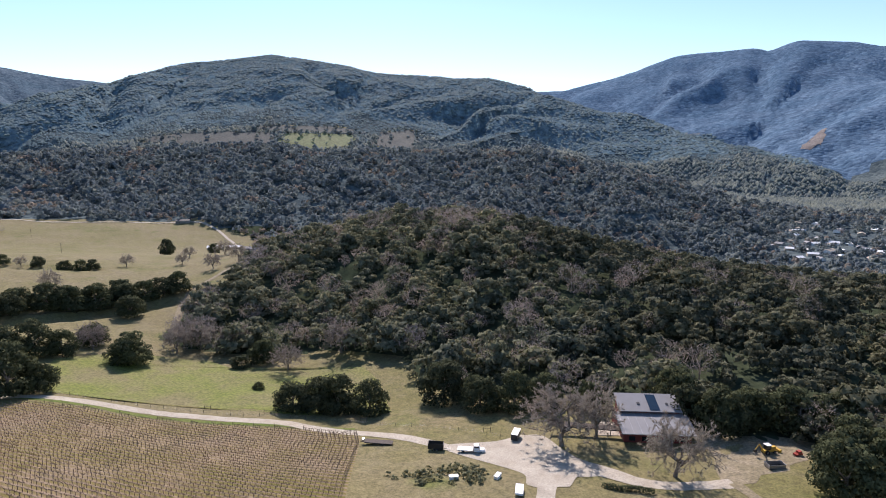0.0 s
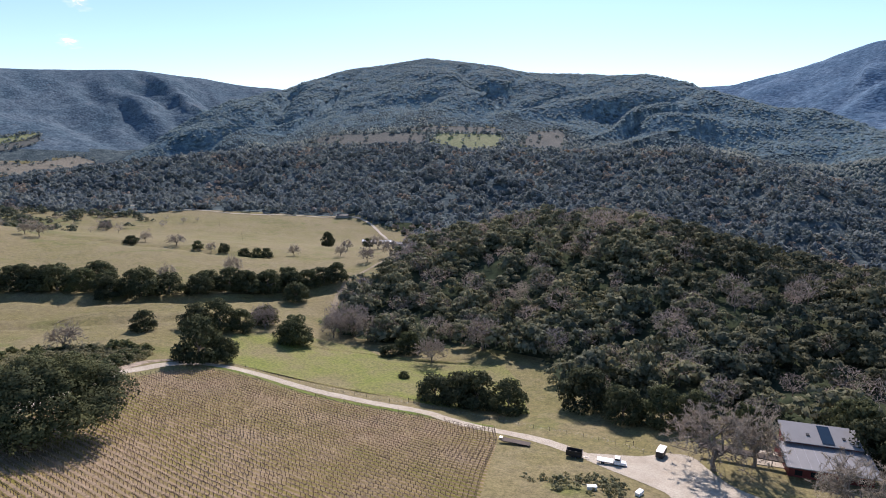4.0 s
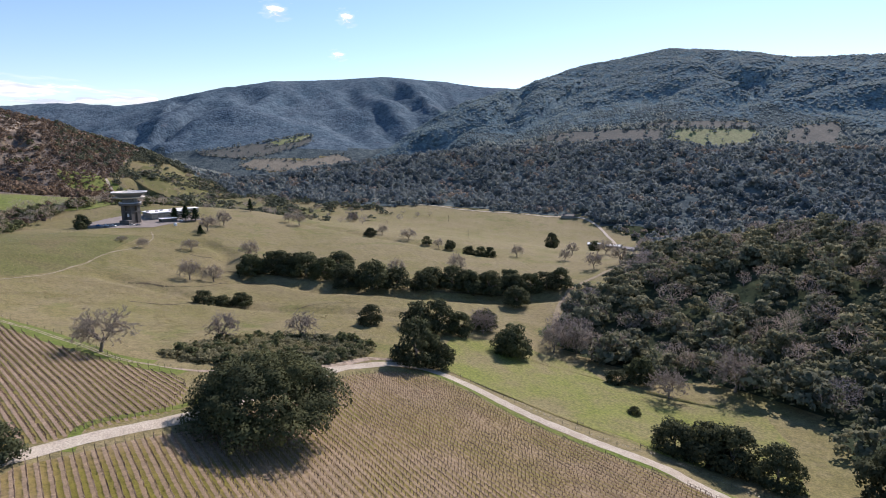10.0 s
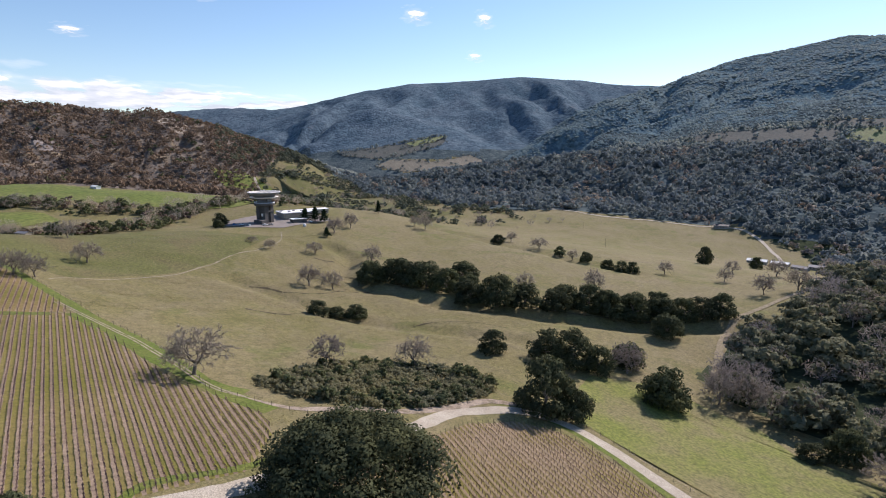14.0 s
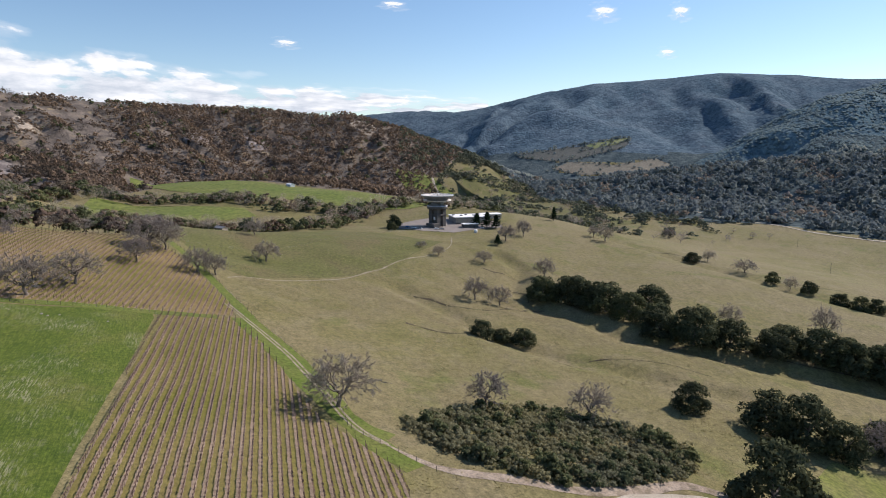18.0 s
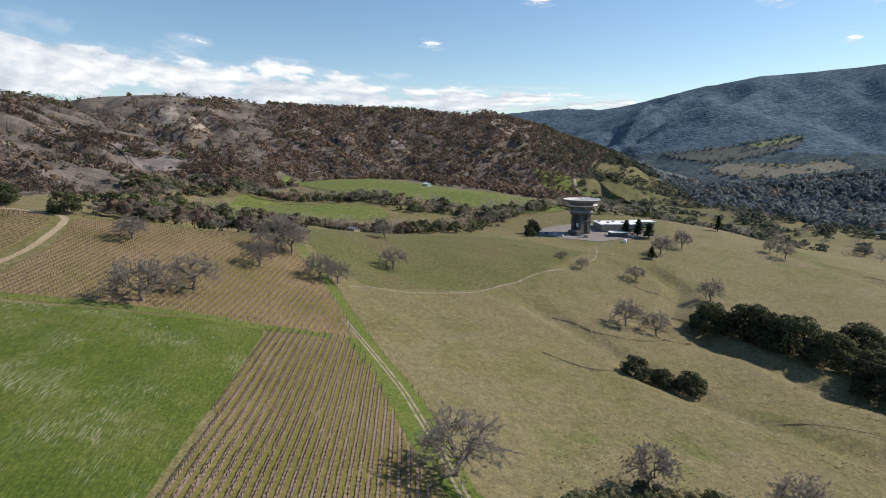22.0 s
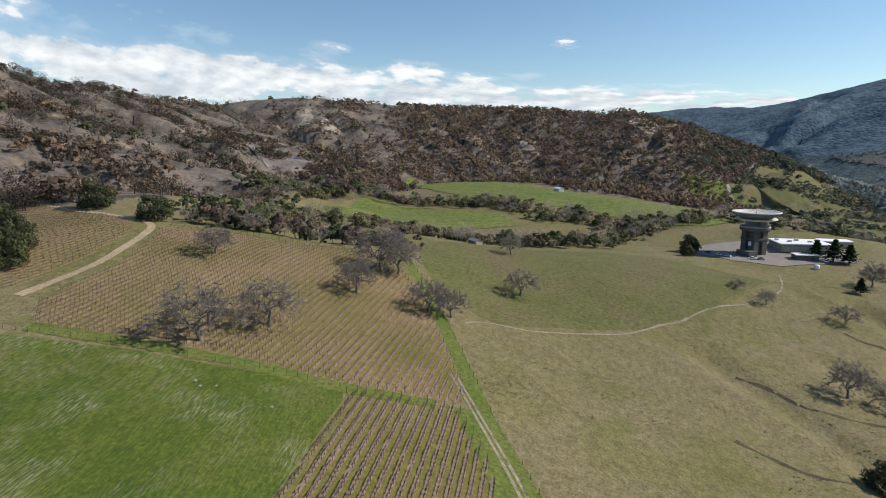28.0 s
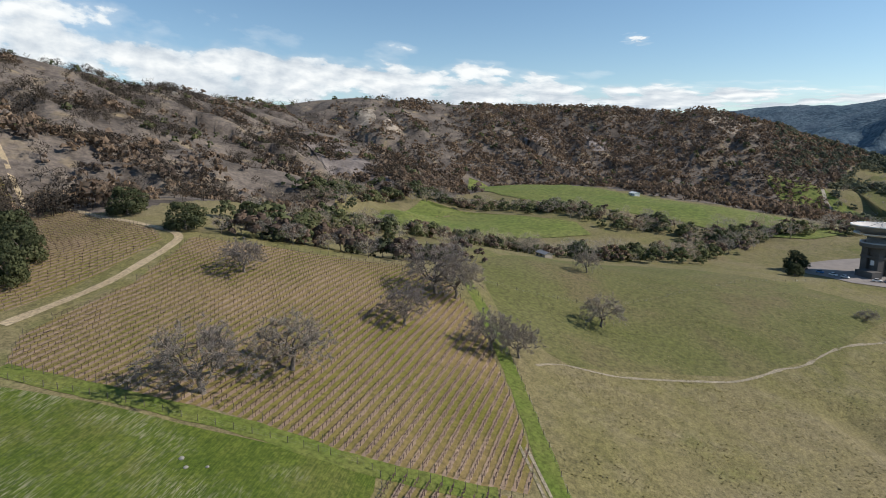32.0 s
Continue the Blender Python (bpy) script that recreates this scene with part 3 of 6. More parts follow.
for field in TERRACES:
    wood &= ~inside(mid[:, 0], mid[:, 1], field)
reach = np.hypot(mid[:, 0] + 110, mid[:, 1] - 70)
# farther slopes get bluer materials: haze by distance, put into the colour
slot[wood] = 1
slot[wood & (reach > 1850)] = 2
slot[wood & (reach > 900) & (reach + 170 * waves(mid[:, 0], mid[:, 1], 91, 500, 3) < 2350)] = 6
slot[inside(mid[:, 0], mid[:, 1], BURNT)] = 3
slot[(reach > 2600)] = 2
def tallest(x, y):
    """For each place, which of the three far ranges its slope belongs to: 0 middle, 1 west, 2 east."""
    h = [np.max([crest(x, y, *CRESTS[k]) for k in names], axis=0) for names in (("peak", "terrace"), ("west_far",), ("east_far", "east_near"))]
    return np.argmax(h, axis=0)


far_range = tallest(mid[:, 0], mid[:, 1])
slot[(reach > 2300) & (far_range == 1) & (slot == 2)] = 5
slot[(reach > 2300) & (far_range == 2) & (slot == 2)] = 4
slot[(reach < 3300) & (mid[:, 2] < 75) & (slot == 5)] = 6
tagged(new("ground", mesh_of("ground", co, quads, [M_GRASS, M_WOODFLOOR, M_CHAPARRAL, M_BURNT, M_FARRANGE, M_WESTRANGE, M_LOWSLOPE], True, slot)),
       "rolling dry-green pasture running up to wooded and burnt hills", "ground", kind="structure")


# ---- fields, vineyard floors and roads, laid on the land ----
def along(line, step):
    """A smooth line through the given places, one point every step metres."""
    p = [Vector(v) for v in line]
    p = [2 * p[0] - p[1]] + p + [2 * p[-1] - p[-2]]
    out = []
    for a, b, c, d in zip(p, p[1:], p[2:], p[3:]):
        count = max(2, int((c - b).length / step))
        for i in range(count):
            s = i / count
            out.append(0.5 * ((2 * b) + (c - a) * s + (2 * a - 5 * b + 4 * c - d) * s * s + (3 * b - a - 3 * c + d) * s ** 3))
    out.append(p[-2])
    return np.array([(v.x, v.y) for v in out])


def strip(name, line, width, lift, material, label, category, taper=0, rough=0.07):
    c = along(line, 3.0)
    t = np.gradient(c, axis=0)
    t /= np.linalg.norm(t, axis=1)[:, None]
    side = np.stack([-t[:, 1], t[:, 0]], 1)
    rng = np.random.RandomState(len(c))
    offs = np.linspace(-0.5, 0.5, 5)
    w = width * np.clip(1 + rough * rng.randn(len(c), 1, 1), 0.25, 2.5)
    if taper:
        w = w * np.clip(np.arange(len(c))[::-1] / taper, 0.15, 1)[:, None, None]
    p = c[:, None, :] + side[:, None, :] * offs[None, :, None] * w
    z = ground(p[..., 0], p[..., 1]) + lift
    co = np.concatenate([p, z[..., None]], -1).reshape(-1, 3)
    i = np.arange(len(co)).reshape(len(c), 5)
    f = np.stack([i[:-1, :-1], i[:-1, 1:], i[1:, 1:], i[1:, :-1]], -1).reshape(-1, 4)[:, ::-1]
    return tagged(new(name, mesh_of(name, co, f, [material], True)), label, category, kind="structure")


def spans(outline, lean, spacing, margin=0.0):
    """Parallel lines across an outline: for each, its two ends."""
    c, s = math.cos(radians(lean)), math.sin(radians(lean))
    uv = [(x * c + y * s, -x * s + y * c) for x, y in outline]
    lo, hi = min(v for _, v in uv), max(v for _, v in uv)
    out = []
    for j in range(math.ceil((lo + 0.05) / spacing), math.floor((hi - 0.05) / spacing) + 1):
        v = j * spacing
        cut = sorted(au + (v - av) / (bv - av) * (bu - au) for (au, av), (bu, bv) in zip(uv, uv[1:] + uv[:1]) if (av > v) != (bv > v))
        for a, b in zip(cut[::2], cut[1::2]):
            if b - a > 2 * margin + 2:
                a, b = a + margin, b - margin
                out.append(((a * c - v * s, a * s + v * c), (b * c - v * s, b * s + v * c)))
    return out


def field(name, outline, lean, lift, material, label, category="field", step=1.5, cell=4.0):
    co, faces, last = [], [], None
    rows = {}
    for a, b in spans(outline, lean, step):
        key = round((-a[0] * math.sin(radians(lean)) + a[1] * math.cos(radians(lean))) / step)
        if key not in rows or math.dist(a, b) > math.dist(*rows[key]):
            rows[key] = (a, b)
    for a, b in rows.values():
        count = 24
        p = np.linspace(a, b, count)
        base = len(co)
        z = ground(p[:, 0], p[:, 1]) + lift
        co.extend(np.column_stack([p, z]).tolist())
        if last is not None:
            i = np.arange(count - 1)
            faces.append(np.stack([last + i, last + i + 1, base + i + 1, base + i], -1))
        last = base
    return tagged(new(name, mesh_of(name, np.array(co), np.concatenate(faces), [material], True)), label, category, kind="structure")


def rounded(outline):
    """The same outline with its corners eased."""
    return [tuple(v) for v in along(outline + outline[:1], 2.0)[:-1].tolist()]


VINES_A = [(-150, 59), (-151, 83), (-150, 102), (-158, 130), (-165, 151), (-171, 175), (-167, 193), (-155, 202), (-138, 203), (-116, 200), (-95, 197), (-76, 197), (-58, 197), (-30, 193), (-27, 180), (-26, 150), (-24, 120), (-20, 60), (-60, 20), (-120, 20)]
VINES_B = [(-303.5, 60.5), (-308, 86), (-289, 92.5), (-263, 96.5), (-238, 99), (-219, 103), (-208, 110), (-193, 116), (-180, 113), (-163, 99), (-161, 79), (-159, 67), (-162, 46.5)]
VINES_C = [(-392, -33), (-404, 5), (-424, 35), (-418, 52), (-395, 64), (-375, 72), (-345, 81), (-322, 86), (-310, 87), (-305, 62), (-305, 45), (-307, 25), (-305, 4), (-303, -19), (-317, -28), (-350, -25), (-377, -29)]
VINES_D = [(-480, -200), (-412, -95), (-394, -48), (-385, -39), (-352, -37), (-324, -40), (-300, -60), (-300, -140), (-380, -220)]
GREENS = [(-297, -26), (-299, -8), (-300, 20), (-302, 49), (-301, 59.3), (-160, 45.3), (-150, 10), (-200, -60), (-280, -60)]
field("vineyard_a", VINES_A, -16, 0.05, M_VINE_A, "tan vineyard soil with thin dry grass lanes", "vineyard ground")
field("vineyard_b", VINES_B, -6.5, 0.05, M_VINE_B, "vineyard soil with bright grass lanes between rows", "vineyard ground")
field("vineyard_c", VINES_C, -9, 0.05, M_VINE_C, "vineyard soil with yellow-green grass lanes", "vineyard ground")
field("vineyard_d", VINES_D, -40, 0.06, M_VINE_C, "tan vineyard soil on the burnt hill's foot", "vineyard ground")
field("green_field", GREENS, 10, 0.06, M_GREEN, "bright green sown field with pale worn patches", "field")
field("lush_meadow", [(-185, 262), (-165, 290), (-125, 290), (-106, 276), (-70, 288), (-43, 283), (-29, 254), (-20, 215), (-45, 213), (-77, 215), (-108, 216), (-143, 217), (-162, 215), (-175, 235)], 0, 0.06, M_LUSH, "lush green meadow beside the gravel road", "meadow")
field("upper_meadow", [(-1160, -20), (-1120, 60), (-960, 120), (-860, 180), (-800, 235), (-745, 320), (-690, 330), (-665, 290), (-680, 240), (-725, 190), (-760, 130), (-850, 50), (-960, 0)], 60, 0.5, M_MEADOW, "long green meadow below the burnt ridge", "meadow", 4.0)
field("lower_meadow", [(-760, -20), (-720, 60), (-690, 120), (-655, 130), (-620, 70), (-590, 0), (-640, -40)], 60, 0.4, M_MEADOW, "green meadow slope behind the creek trees", "meadow", 3.0)
field("ridge_meadow", [(-1290, 480), (-1300, 545), (-1203, 560), (-1144, 585), (-1040, 560), (-980, 480), (-1060, 455), (-1144, 470)], 0, 0.8, M_MEADOW, "green clearing with a road beside it", "meadow", 5.0)
field("crest_pasture", [(-470, 62), (-520, 90), (-545, 150), (-540, 200), (-517, 230), (-498, 258), (-462, 222), (-437, 200), (-405, 160), (-389, 122), (-374, 96), (-395, 76), (-430, 66)], 60, 0.05, M_CRESTGRASS, "greener grass on the rounded crest above the cattle path", "pasture", 2.0)
field("hill_pasture", [(-1270, 585), (-1350, 700), (-1290, 785), (-1200, 740), (-1100, 735), (-900, 720), (-760, 690), (-720, 560), (-800, 470), (-960, 500), (-1040, 570), (-1160, 600)], 0, 0.5, M_CRESTGRASS, "green oak-dotted hill pasture behind the station", "pasture", 5.0)
strip("road", [(-1240, 552), (-1180, 540), (-1120, 545), (-1060, 525), (-990, 470)], 5.0, 1.2, M_GRAVEL, "pale road crossing the green clearing", "road")
field("yard_grass", [(-24, 120), (-28, 185), (0, 176), (20, 172), (28, 150), (24, 120)], 0, 0.06, M_GRASS, "rough grassy yard beside the gravel road", "grass")
ROADS = [[(-150, 40), (-156, 69), (-157, 87), (-158, 100), (-166, 130), (-173, 155), (-179, 178), (-173, 199), (-160, 209), (-143, 211), (-120, 208), (-98, 205), (-77, 204), (-59, 203), (-50, 199), (-30, 192), (-12, 184.5), (1, 175), (14, 168), (26, 161), (36, 159), (46, 153.5), (56, 149), (67, 147), (83, 149)],
         [(-319, -35), (-332, -33), (-352, -31), (-377, -33), (-391, -37), (-398, -52), (-412, -91), (-450, -150), (-513, -233)],
         [(34, 160), (30, 148), (27, 136), (20, 110)], [(83, 149), (85, 138), (88, 120)]]
strip("road", ROADS[0], 5.2, 0.11, M_GRAVEL, "pale gravel ranch road", "road")
strip("road", ROADS[1], 2.9, 0.12, M_HILLROAD, "pale dirt road climbing between vineyards", "road")
strip("road", ROADS[2], 5.0, 0.13, M_GRAVEL, "gravel drive branching off the road", "road")
strip("road", ROADS[3], 3.6, 0.13, M_DIRT, "dirt drive by the red house", "road")
field("yard_gravel", rounded([(2, 171), (4, 178.5), (14, 177.5), (22, 180), (29, 184), (35, 181), (38, 173), (43, 163), (52, 155.5), (57, 150), (50, 146.5), (40, 151), (34, 143), (24, 145), (24, 152), (16, 159.5), (9, 165)]), 0, 0.16, M_GRAVEL, "pale trodden earth of the turning place", "yard")
field("yard_earth", rounded([(80, 150), (82, 158), (85, 166), (86, 176), (93, 183), (101, 179), (108, 180), (116, 176), (121, 171), (115, 166), (112, 161), (104, 158), (101, 153), (94, 154), (88, 148)]), 0, 0.08, M_DIRT, "bare earth round the parked machines", "yard")
strip("road", [(-176, 204), (-183, 194), (-183, 177), (-183, 160), (-188, 145), (-195, 128), (-204, 119), (-213, 113)], 3.8, 0.085, M_EARTH, "pale bare earth track below the scrub patch", "road", 9)
WHEEL_LINE = [(-208, 116), (-219, 110), (-250, 105), (-280, 99), (-308, 90), (-325, 84)]
for side in (-0.8, 0.8):
    strip("track", [(x + 0.15 * side, y + side) for x, y in WHEEL_LINE], 0.75, 0.12, M_TRACK, "worn pale wheel rut along the vineyard fence", "track")
strip("verge", [(-212, 119), (-222, 111), (-250, 107), (-280, 101), (-310, 92), (-356, 81), (-395, 70), (-424, 60)], 4.6, 0.08, M_VERGE, "bright green grass strip along the fence", "grass")
strip("verge", [(-196, 120), (-212, 112), (-247, 102.5), (-280, 96), (-308, 88)], 7.0, 0.07, M_VERGE, "green grass between vineyard and fence", "grass")
strip("verge", [(-303, -20), (-303, 5), (-304, 30), (-303, 56), (-306, 80)], 5.0, 0.09, M_VERGE, "grass headland between the vineyard blocks", "grass")
strip("verge", [(-168, 206), (-140, 207), (-98, 200), (-59, 200), (-32, 197)], 3.0, 0.08, M_VERGE, "green grass verge below the road", "grass")
strip("verge", [(-152, 69), (-164, 78), (-165, 100), (-172, 118)], 2.5, 0.08, M_VERGE, "green verge beside the vineyard road", "grass")
strip("track", [(-369, 87), (-374.5, 94), (-378, 109), (-384, 122), (-391, 137), (-398, 152), (-409, 166), (-414, 172), (-420, 182), (-440, 203), (-455, 227), (-480, 255), (-520, 275)], 1.0, 0.08, M_TRACK, "narrow cattle path across the pasture", "track", 0, 0.4)
strip("track", [(-160, 330), (-178, 380), (-186, 420), (-180, 470), (-176, 520), (-200, 600), (-240, 700)], 4.0, 0.3, M_DIRT, "dirt lane in the wooded gully", "track")
for line, wide in [([(-378, 187), (-370, 195), (-361, 200.5), (-357, 207), (-353, 224), (-357, 240), (-359, 251), (-358, 264)], 1.5), ([(-327, 164), (-321.5, 171.5), (-316, 180), (-315, 191)], 1.6), ([(-431.5, 259), (-424, 264), (-421, 273), (-418, 281)], 2.2), ([(-400, 262), (-385, 268), (-374, 262)], 1.8)]:
    strip("gully_bank", line, wide, 0.07, M_BANK, "dark eroded bank of a dry gully in the pasture", "bank", 3, 0.5)
strip("gully_bank", [(-287, 271), (-281, 302), (-266, 327), (-244, 344), (-228, 360), (-214, 375)], 1.0, 0.07, M_BANK, "dark eroded bank of a dry gully in the pasture", "bank")
strip("gully_bank", [(-481, 422), (-470, 455), (-444, 471), (-390, 467), (-352, 479), (-327, 512), (-309, 556)], 0.9, 0.07, M_BANK, "dark eroded bank of a dry gully in the pasture", "bank")
strip("gully_bank", [(-278, 235), (-267, 261), (-248, 278)], 0.6, 0.07, M_BANK, "dark eroded bank of a dry gully in the pasture", "bank")
strip("road", [(-900, 860), (-640, 880), (-430, 965), (-330, 880), (-290, 800)], 5.0, 0.5, M_GRAVEL, "distant valley road beside the woods", "road")
for outline in TERRACES:
    jag = np.random.RandomState(len(outline))
    green, pale = outline[0][0] in (-590, -2330), outline[0][0] == -2160
    outline = [(a + jag.uniform(-14, 14), b + jag.uniform(-14, 14)) for a, b in along(outline + outline[:1], 30.0)[:-1].tolist()]
    field("hill_field", outline, 0, 2.6 if green else 1.6, M_FARGREEN if green else M_FARFIELD if pale else M_FARVINES, "green field cleared high on the wooded mountain" if green else "pale dry field on the far valley floor" if pale else "dark vineyard cleared high on the wooded mountain", "field", 12.0)
for outline, m, l in [
        ([(-1433, -292), (-1440, -262), (-1372, -240), (-1330, -256), (-1365, -272)], M_CLIFF, "pale bare cliff on the burnt ridge"), ([(-1418, -226), (-1451, -196), (-1332, -182), (-1316, -200)], M_CLIFF, "pale bare cliff on the burnt ridge"),
        ([(-1627, 472), (-1623, 528), (-1541, 516), (-1520, 472)], M_CLIFF, "pale bare cliff at the ridge's end"), ([(-1575, 64), (-1552, 109), (-1478, 117), (-1475, 70)], M_BARE, "grey bare slope on the burnt ridge"),
        ([(-1565, 198), (-1526, 237), (-1454, 240), (-1486, 189)], M_BARE, "grey bare slope on the burnt ridge"), ([(-1091, -262), (-1075, -212), (-885, -96), (-794, -49), (-833, -96), (-887, -166), (-1028, -250)], M_BARE, "wide grey ashen slope of the burnt spur"),
        ([(1354, 2228), (1509, 2356), (1513, 2319), (1400, 2205)], M_BARE, "tan landslip on the mountain")]:
    jag = np.random.RandomState(len(l))
    outline = [(a + jag.uniform(-9, 9), b + jag.uniform(-9, 9)) for a, b in along(outline + outline[:1], 12.0)[:-1].tolist()]
    field("bare_slope", outline, 40, 0.9, m, l, "bare slope", 4.0)

# ---- trees ----
def tube(path, radii, sides=6):
    """A bent tapering rod; open ends are hidden in crown or ground."""
    path = np.asarray(path, float)
    d = np.gradient(path, axis=0)
    d /= np.linalg.norm(d, axis=1)[:, None] + 1e-9
    up = np.where(np.abs(d[:, 2:3]) > 0.9, [[1.0, 0, 0]], [[0, 0, 1.0]])
    a = np.cross(d, up)
    a /= np.linalg.norm(a, axis=1)[:, None] + 1e-9
    b = np.cross(d, a)
    w = np.linspace(0, 2 * np.pi, sides, endpoint=False)
    co = path[:, None] + np.asarray(radii)[:, None, None] * (a[:, None] * np.cos(w)[None, :, None] + b[:, None] * np.sin(w)[None, :, None])
    i = np.arange(len(path) * sides).reshape(len(path), sides)
    j = np.roll(i, -1, 1)
    f = np.stack([i[:-1], j[:-1], j[1:], i[1:]], -1).reshape(-1, 4)
    return co.reshape(-1, 3), f


def merge(pieces):
    co, faces, base = [], [], 0
    for c, f in pieces:
        co.append(c)
        faces.append(f + base)
        base += len(c)
    return np.concatenate(co), np.concatenate(faces)


def leaves(rng, blobs, count, size, under=-0.55, loose=0.55):
    """Triangular leaf clumps scattered over rounded masses: an (n, 3, 6) array of places and soft normals."""
    blobs = np.asarray(blobs, float)
    w = blobs[:, 3] ** 2
    b = blobs[rng.choice(len(blobs), count, p=w / w.sum())]
    d = rng.randn(count, 3)
    d /= np.linalg.norm(d, axis=1)[:, None]
    d[:, 2] = np.where(d[:, 2] < under, -d[:, 2], d[:, 2])
    p = b[:, :3] + d * b[:, 3:4] * rng.uniform(0.72, 1.1, (count, 1)) * [1, 1, 0.85]
    nrm = d + loose * rng.randn(count, 3)
    nrm /= np.linalg.norm(nrm, axis=1)[:, None]
    a = np.cross(nrm, rng.randn(count, 3))
    a /= np.linalg.norm(a, axis=1)[:, None]
    c = np.cross(nrm, a)
    s = size * rng.uniform(0.55, 1.45, (count, 1))
    tri = np.stack([p + a * s, p - a * 0.5 * s + c * 0.87 * s, p - a * 0.5 * s - c * 0.87 * s], 1)
    out = 0.8 * d[:, None] + 0.5 * (tri - b[:, None, :3]) / b[:, None, 3:4] + 0.25 * nrm[:, None]
    return np.concatenate([tri, out / np.linalg.norm(out, axis=-1)[..., None]], -1)


def soup(tris):
    co = tris.reshape(-1, tris.shape[-1])
    return co, np.arange(len(co)).reshape(-1, 3)


def dome(rng, count, h, r, low=0.2):
    """Rounded masses of a spreading crown of height h and half width r."""
    out = []
    for i in range(count):
        rho = r * 0.8 * math.sqrt((i + 0.5) / count) * rng.uniform(0.8, 1.15)
        a = i * 2.4 + rng.uniform(-0.5, 0.5)
        s = r * rng.uniform(0.2, 0.36) * (1.0 if count < 30 else 0.74)
        top = h * (0.95 - 0.5 * (rho / r) ** 2.2) * rng.uniform(0.86, 1.06) - s * 0.8
        drop = rng.uniform(0, 0.45) * h if rho > 0.45 * r else 0
        out.append((rho * math.cos(a), rho * math.sin(a), max(h * low + s * 0.55, top - drop), s))
    return out


def limbs(rng, trunk_h, r0, ends):
    """A trunk, with limbs that bend out from it to the given ends."""
    lean = rng.uniform(-0.06, 0.06, 2) * trunk_h
    top = np.array([lean[0], lean[1], trunk_h])
    pieces = [tube([(0, 0, -0.6), (0, 0, 0.1), top * 0.5 + [0.1, 0, 0], top], [r0 * 1.5, r0 * 1.15, r0 * 0.9, r0 * 0.8], 8)]
    for e in ends:
        e = np.array(e[:3])
        m = top * 0.55 + e * 0.45 + rng.randn(3) * 0.07 * np.linalg.norm(e - top)
        pieces.append(tube([top * 0.9, m, e], [r0 * 0.5, r0 * 0.3, r0 * 0.1], 5))
    return pieces


def evergreen(seed, count=1500, size=0.6, h=14.0, r=9.0, masses=18, low=0.16):
    rng = np.random.RandomState(seed)
    b = dome(rng, masses, h, r, low)
    for i in range(masses // 2 if low < 0.1 else 0):
        a, s = i * 12.566 / masses + rng.uniform(-0.2, 0.2), r * rng.uniform(0.22, 0.32)
        b.append((r * 0.62 * math.cos(a), r * 0.62 * math.sin(a), h * (low + 0.05) + s * rng.uniform(0.5, 1.2), s))
    crown = leaves(rng, b, count, size)
    wood = limbs(rng, h * 0.3, h * 0.035, [b[i] for i in rng.choice(len(b), 5, False)])
    return wood, soup(crown)


def crooked(rng, a, b, bend, n=4):
    """A wandering way from a to b."""
    s = np.linspace(0, 1, n)[:, None]
    w = rng.randn(n, 3) * bend * np.linalg.norm(b - a) * (s * (1 - s) * 4)
    return a + (b - a) * s + w


